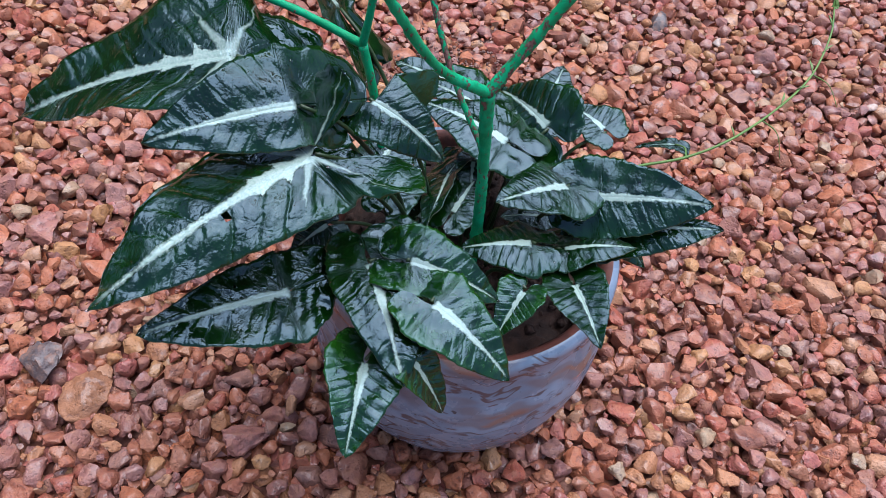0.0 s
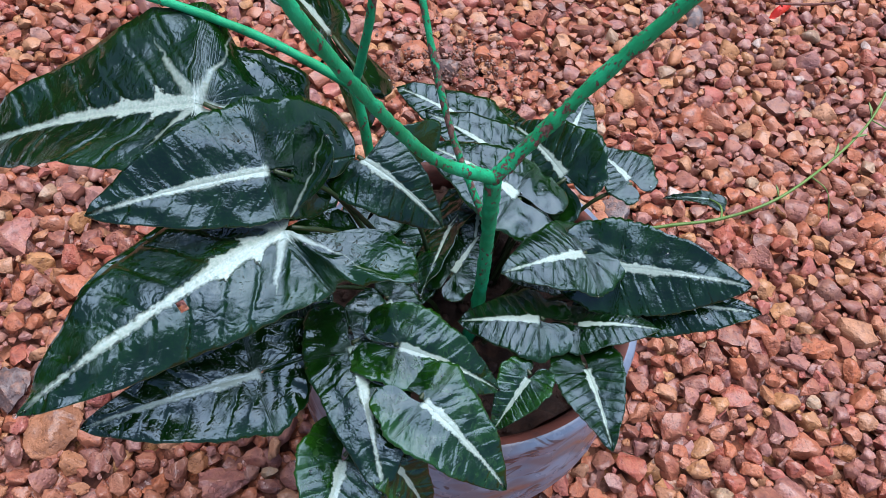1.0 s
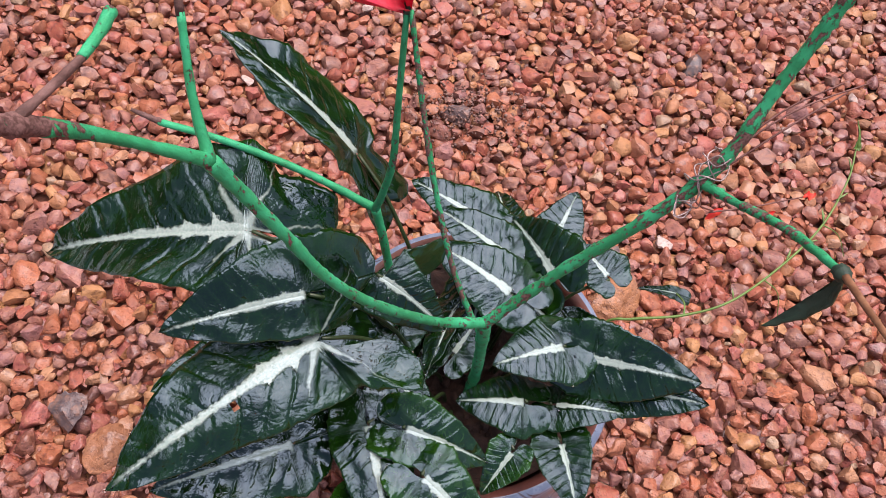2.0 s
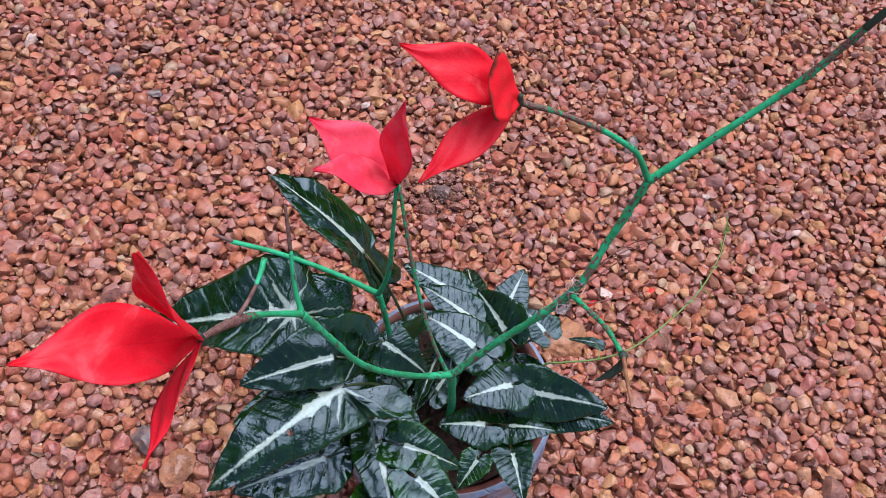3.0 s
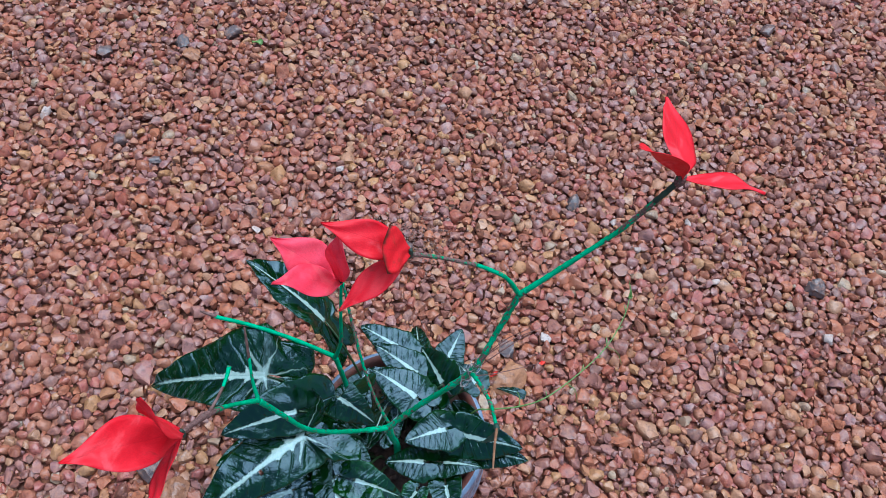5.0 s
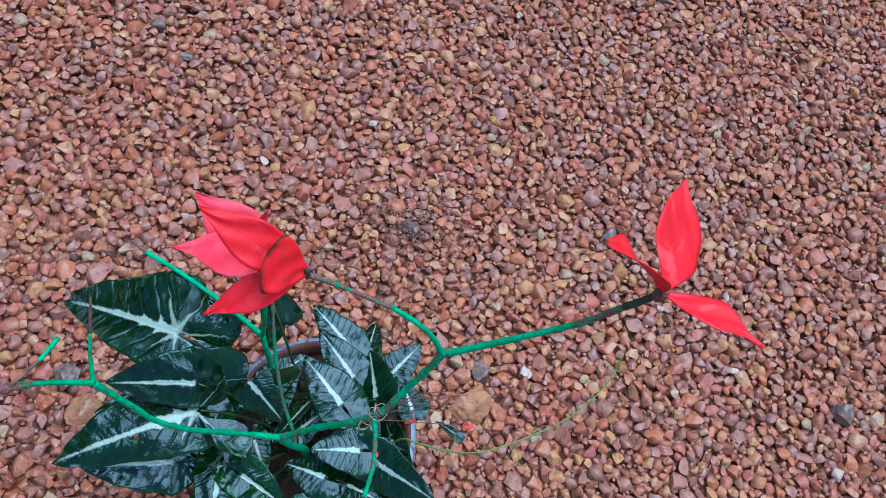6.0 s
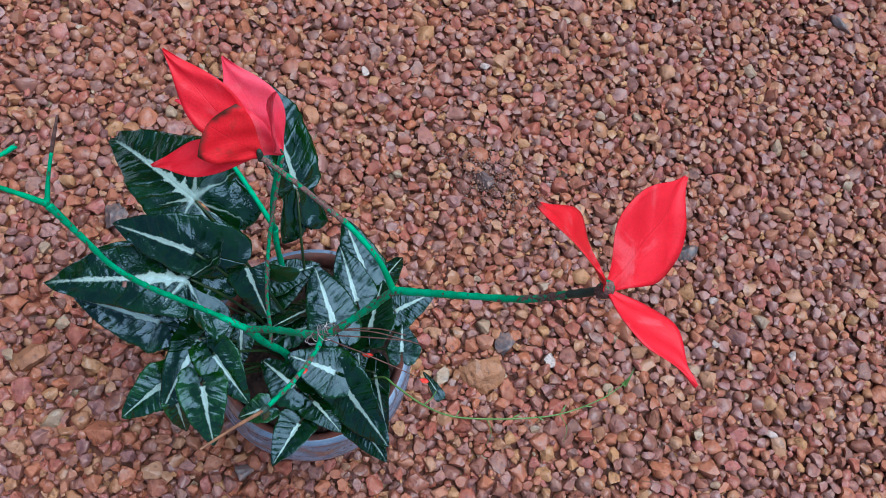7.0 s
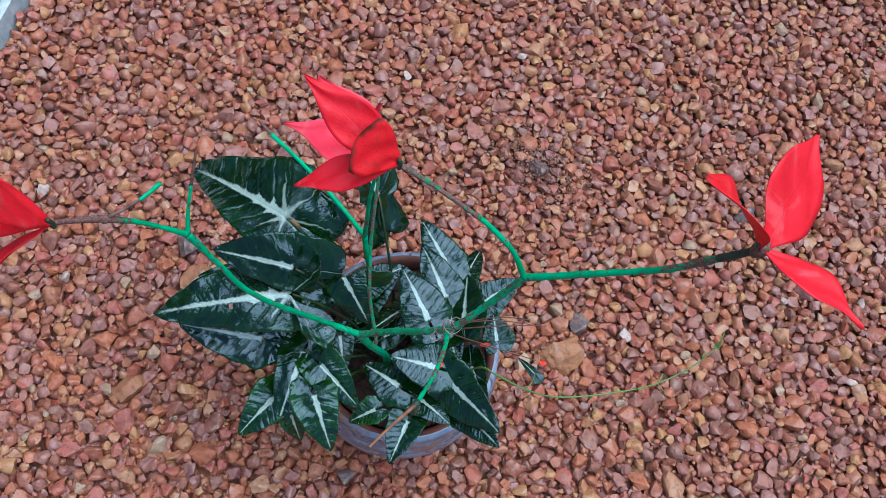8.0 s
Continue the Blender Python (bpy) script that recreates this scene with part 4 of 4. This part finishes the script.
def scrap_mesh(name, size, mat, seed, length=1.0):
    """A small crumpled scrap of cloth or leaf."""
    rng = np.random.RandomState(seed)
    n = 7
    verts, faces = [], []
    for i in range(n):
        for j in range(n):
            u, v = i / (n - 1) * 2 - 1, j / (n - 1) * 2 - 1
            w = math.sqrt(max(0.02, 1 - u * u)) * (0.75 + 0.25 * rng.rand())
            verts.append((u * size * length, v * w * size * 0.6, size * (0.35 * math.sin(3 * u + seed) * v + 0.18 * rng.rand())))
    for i in range(n - 1):
        for j in range(n - 1):
            p = i * n + j
            faces.append((p, p + n, p + n + 1, p + 1))
    m = len(verts)
    verts = verts + [(x, y, z - size * 0.10) for x, y, z in verts]
    rim = [i * n for i in range(n)] + [(n - 1) * n + j for j in range(1, n)] + [i * n + n - 1 for i in range(n - 2, -1, -1)] + list(range(n - 2, 0, -1))
    faces = [f[::-1] for f in faces] + [tuple(k + m for k in f) for f in faces] + [(rim[k], rim[k - 1], rim[k - 1] + m, rim[k] + m) for k in range(len(rim))]
    faces = [f[::-1] for f in faces]
    return mesh_of(name, verts, faces, mats=(mat,))


part("bud", scrap_mesh("bud", 0.0036, MAT_BUD, 3, 1.5), stick, "torn orange-red petal scraps on the wire", at=Matrix.Translation(Vector((0.213, 0.446, 0.486)) - stick.location) @ pose(0, 0, 0, 20, -30, 35))
part("bud", scrap_mesh("bud", 0.0035, MAT_BUD, 5), stick, "small red scrap", at=Matrix.Translation(Vector((0.2005, 0.386, 0.5745)) - stick.location) @ pose(0, 0, 0, 30, 0, 60))
part("bud", scrap_mesh("bud", 0.0042, MAT_BUD, 8), stick, "small red scrap at the wire end", at=Matrix.Translation(Vector((0.264, 0.466, 0.491)) - stick.location) @ pose(0, 0, 0, 10, 15, 40))
tagged(part("leaf_scrap", scrap_mesh("leaf_scrap", 0.012, MAT_VINE, 12), at=Matrix.Translation((-0.335, 1.328, 0.006)) @ pose(0, 0, 0, 0, 8, 20)), "small pale green leaf scrap on the gravel", "leaf")
for k, (x, y, a, ln) in enumerate(((0.560, 0.700, 30, 0.05), (-0.300, 0.900, -50, 0.06), (0.300, 1.200, 100, 0.07), (0.200, 1.020, -20, 0.05))):
    c, d = math.cos(radians(a)), math.sin(radians(a))
    tagged(stem("dry_stalk", [(x, y, 0.009), (x + c * ln * 0.5, y + d * ln * 0.5 + 0.004, 0.013), (x + c * ln, y + d * ln, 0.009)], [0.0007, 0.0006, 0.0004], MAT_STRAW, None, 6, 10, 0.05, 90 + k), "thin dry straw-coloured stalk lying on the gravel", "stalk")

# ---- stones ----


def stone_shape(level, seed, lo=0.46, hi=0.76, cuts=13, crag=0.0):
    """A blocky, worn pebble: a ball cut by a few planes, then roughened."""
    rng = np.random.RandomState(seed)
    bm = bmesh.new()
    bmesh.ops.create_icosphere(bm, subdivisions=level, radius=1.0)
    v = np.array([p.co[:] for p in bm.verts])
    f = np.array([[p.index for p in t.verts] for t in bm.faces])
    bm.free()
    v = v * np.array((1.0, rng.uniform(0.68, 0.95), rng.uniform(0.58, 0.85)))
    for _ in range(cuts):
        n = unit(rng.randn(3))
        d = rng.uniform(lo, hi) * np.linalg.norm(n * np.array((1.0, 0.85, 0.7)))
        over = np.maximum(v @ n - d, 0.0)
        v = v - np.outer(over * 1.0, n)
    ph = rng.rand(3) * 40
    for k in range(len(v)):
        w = Vector(v[k] * 2.1 + ph)
        v[k] *= 1 + 0.13 * noise.noise(w) + 0.09 * noise.noise(w * 2.6) + crag * (noise.noise(w * 2.2) + 0.6 * noise.noise(w * 5.0))
    v -= v.mean(axis=0)
    return v / np.abs(v[:, :2]).max(), f


FINE = [stone_shape(3, 100 + k, 0.44, 0.74, 11, 0.12) for k in range(26)]
COARSE = [stone_shape(2, 300 + k, 0.44, 0.74, 11, 0.12) for k in range(40)]


def turn(rng):
    a, b, c = rng.uniform(0, 6.283), rng.normal(0, 0.24), rng.normal(0, 0.24)
    return np.array(Euler((b, c, a)).to_matrix())


SPECIAL = [
    (-0.273, 0.393, 0.020, "dark"), (0.379, 1.040, 0.016, "dark"), (0.151, 0.293, 0.012, "dark"), (-0.644, 1.238, 0.017, "dark"), (-0.452, 0.984, 0.010, "dark"),
    (-0.534, 1.017, 0.015, "dark"), (-0.494, 1.298, 0.016, "dark"), (-0.398, 1.350, 0.017, "dark"), (0.863, 0.925, 0.020, "dark"), (0.277, 0.698, 0.016, "dark"),
    (0.816, 1.626, 0.020, "dark"), (0.063, 0.873, 0.019, "dark"), (-0.699, 1.056, 0.013, "white"), (0.612, 1.034, 0.008, "white"), (0.872, 0.821, 0.010, "white"),
    (0.462, 1.008, 0.008, "white"), (0.344, 0.734, 0.009, "white"), (-0.375, 0.237, 0.010, "white"), (0.289, 0.640, 0.031, "ochre"),
    (-0.068, 0.342, 0.022, "pink"), (-0.461, 1.266, 0.020, "ochre"), (-0.334, 0.550, 0.022, "pink"), (-0.225, 0.365, 0.024, "ochre"),
    (-0.219, 0.863, 0.008, "white"), (-0.092, 1.030, 0.007, "white"), (-0.511, 0.312, 0.009, "white"), (0.038, 1.419, 0.008, "white"), (0.663, 0.908, 0.008, "white"),
    (0.511, 0.952, 0.007, "white"), (-0.064, 0.859, 0.021, "pink"), (-0.177, 0.182, 0.020, "ochre")]
SPECIAL_MATS = {"dark": (MAT_STONE_DARK, "dark grey stone lying among the red gravel"), "white": (MAT_STONE_WHITE, "small pale whitish stone among the red gravel"),
                "ochre": (MAT_STONE_OCHRE, "ochre-yellow pitted stone among the red gravel"), "pink": (MAT_STONE_PINK, "large pinkish-red stone in the gravel")}


def seen_ground(x, y, slack=0.0):
    """The stretch of the bed round the plant."""
    if y < -0.62 * (x + 0.16) - 0.22 - slack or y < 0.66 * x - 0.22 - slack:
        return False
    if (Vector((x, y, 0)) - SLAB_AT).dot(Vector((math.cos(radians(25)), math.sin(radians(25)), 0))) < 0.004:
        return False
    return math.hypot(x - POT.x, y - POT.y) > 0.080


class Packing:
    def __init__(self, cell):
        self.cell, self.grid = cell, {}

    def free(self, x, y, r, squeeze):
        cx, cy = int(x // self.cell), int(y // self.cell)
        for i in (cx - 1, cx, cx + 1):
            for j in (cy - 1, cy, cy + 1):
                for px, py, pr in self.grid.get((i, j), ()):
                    if (px - x) ** 2 + (py - y) ** 2 < ((pr + r) * squeeze) ** 2:
                        return False
        return True

    def add(self, x, y, r):
        self.grid.setdefault((int(x // self.cell), int(y // self.cell)), []).append((x, y, r))


def scatter():
    rng = np.random.RandomState(7)
    pack = Packing(0.060)
    for x, y, r, kind in SPECIAL:
        pack.add(x, y, r)
    found = []
    main = np.clip(np.exp(rng.normal(math.log(0.0076), 0.29, 26000)), 0.0042, 0.0185)
    for sizes, tries, squeeze in ((np.sort(main)[::-1], 16, 0.83), (rng.uniform(0.0027, 0.0046, 20000), 7, 0.84)):
        for r in sizes:
            for _ in range(tries):
                x, y = rng.uniform(-1.24, 1.42), rng.uniform(-0.28, 2.17)
                out = max(0.0, -1.12 - x, x - 1.30, -0.16 - y, y - 2.05)
                slack = 0.13 * rng.rand() ** 2
                if out <= slack and seen_ground(x, y, slack) and pack.free(x, y, r, squeeze):
                    pack.add(x, y, r)
                    found.append((x, y, r))
                    break
    return found, rng


def joined(name, stones, shapes, rng):
    vs, fs, off = [], [], 0
    for x, y, z, r in stones:
        v, f = shapes[rng.randint(len(shapes))]
        w = (v * r * np.array((1.15, 1.15, rng.uniform(0.84, 1.16)))) @ turn(rng).T + np.array((x, y, z))
        vs.append(w)
        fs.append(f + off)
        off += len(v)
    V3, F3 = np.vstack(vs).astype(np.float32), np.vstack(fs).astype(np.int32)
    me = bpy.data.meshes.new(name)
    me.vertices.add(len(V3))
    me.vertices.foreach_set("co", V3.ravel())
    me.loops.add(F3.size)
    me.loops.foreach_set("vertex_index", F3.ravel())
    me.polygons.add(len(F3))
    me.polygons.foreach_set("loop_start", np.arange(0, F3.size, 3, dtype=np.int32))
    me.polygons.foreach_set("use_smooth", np.ones(len(F3), dtype=bool))
    me.materials.append(MAT_STONES)
    me.update(calc_edges=True)
    me.set_sharp_from_angle(angle=radians(50))
    return me


STONES, srng = scatter()
STONES = [(x, y, (0.0015 if r > 0.0046 else -0.0008) - 0.45 * r + srng.normal(0, 0.0022), r) for x, y, r in STONES]
STONES.sort(key=lambda s: math.hypot(s[0] - POT.x, s[1] - POT.y + 0.06))
near, mid, far = STONES[:300], STONES[300:2600], STONES[2600:]
under = [(x + srng.uniform(-0.006, 0.006), y + srng.uniform(-0.006, 0.006), -0.0130 + srng.normal(0, 0.002), srng.uniform(0.008, 0.012))
         for x in np.arange(-1.10, 1.28, 0.0175) for y in np.arange(-0.14, 2.03, 0.0175) if seen_ground(x, y)]
tagged(part("gravel", joined("gravel", mid, FINE, srng), ground), "damp reddish-brown crushed laterite gravel", kind="stuff")
tagged(part("gravel", joined("gravel", far, COARSE, srng), ground), "damp reddish-brown crushed laterite gravel", kind="stuff")
tagged(part("gravel", joined("gravel", under, [stone_shape(1, 500 + k) for k in range(8)], srng), ground), "damp reddish-brown crushed laterite gravel", kind="stuff")

NEAR_MESHES = [mesh_of("stone", v, f, mats=(MAT_STONE,)) for v, f in FINE]
for me in NEAR_MESHES:
    me.set_sharp_from_angle(angle=radians(50))
BLOCKS = [stone_shape(4, 900 + k, 0.36, 0.62, 9, 0.14) for k in range(4)]
for x, y, z, r in near:
    m = Matrix(turn(srng).tolist()).to_4x4()
    part("stone", NEAR_MESHES[srng.randint(len(FINE))], ground, at=Matrix.Translation((x, y, z)) @ m @ Matrix.Diagonal((r * 1.15, r * 1.15, r * srng.uniform(0.9, 1.2), 1.0)))
for k, (x, y, r, kind) in enumerate(SPECIAL):
    mat, label = SPECIAL_MATS[kind]
    v, f = BLOCKS[k % 4] if r > 0.018 else FINE[(k * 5) % len(FINE)]
    me = mesh_of("stone", v, f, mats=(mat,))
    me.set_sharp_from_angle(angle=radians(50))
    ob = part("stone", me, at=Matrix.Translation((x, y, 0.0025 - 0.20 * r)) @ Matrix(turn(srng).tolist()).to_4x4() @ Matrix.Diagonal((r * 1.25, r * 1.2, r * (0.72 if r > 0.018 else 1.0), 1.0)))
    tagged(ob, label, "stone", "odd stones in the gravel")

# dark splinter of wood and a patch of fine grit
v, f = stone_shape(3, 951, 0.30, 0.55, 12, 0.08)
chip_ob = part("wood_splinter", mesh_of("wood_splinter", v, f, mats=(MAT_STONE_DARK,)), at=Matrix.Translation((0.284, 1.628, 0.006)) @ pose(0, 0, 0, 4, 5, -3) @ Matrix.Diagonal((0.030, 0.012, 0.010, 1.0)))
tagged(chip_ob, "dark grey splinter of weathered wood lying on the gravel", "splinter")
grng = np.random.RandomState(61)
grit, gfaces, at = [], [], 0
GRIT = [stone_shape(1, 760 + k) for k in range(6)]
for k in range(520):
    v, f = GRIT[grng.randint(6)]
    r = grng.uniform(0.0010, 0.0030)
    x, y = 0.062 + grng.normal(0, 0.048), 0.882 + grng.normal(0, 0.034)
    grit.append((v * r) @ turn(grng).T + np.array((x, y, grng.uniform(0.0, 0.0065))))
    gfaces.append(f + at)
    at += len(v)
tagged(part("grit", mesh_of("grit", np.vstack(grit), [tuple(int(k) for k in f) for f in np.vstack(gfaces)], mats=(MAT_GRIT,)), ground), "dark fine grit spilled on the gravel", kind="stuff")

# crumbs of soil between the stems
crng = np.random.RandomState(41)
crumbs, at, cfaces = [], 0, []
CRUMB = [stone_shape(1, 700 + k) for k in range(6)]
for k in range(420):
    d, a = 0.106 * math.sqrt(crng.rand()), crng.uniform(0, 6.283)
    v, f = CRUMB[crng.randint(6)]
    r = crng.uniform(0.0014, 0.0048)
    crumbs.append((v * r) @ turn(crng).T + np.array((d * math.cos(a), d * math.sin(a), 0.191 - 0.005 * (d / 0.1075) ** 2 + crng.normal(0, 0.002))))
    cfaces.append(f + at)
    at += len(v)
tagged(part("crumbs", mesh_of("crumbs", np.vstack(crumbs), [tuple(int(k) for k in f) for f in np.vstack(cfaces)], mats=(MAT_SOIL,)), soil), "loose dark soil crumbs", kind="stuff")
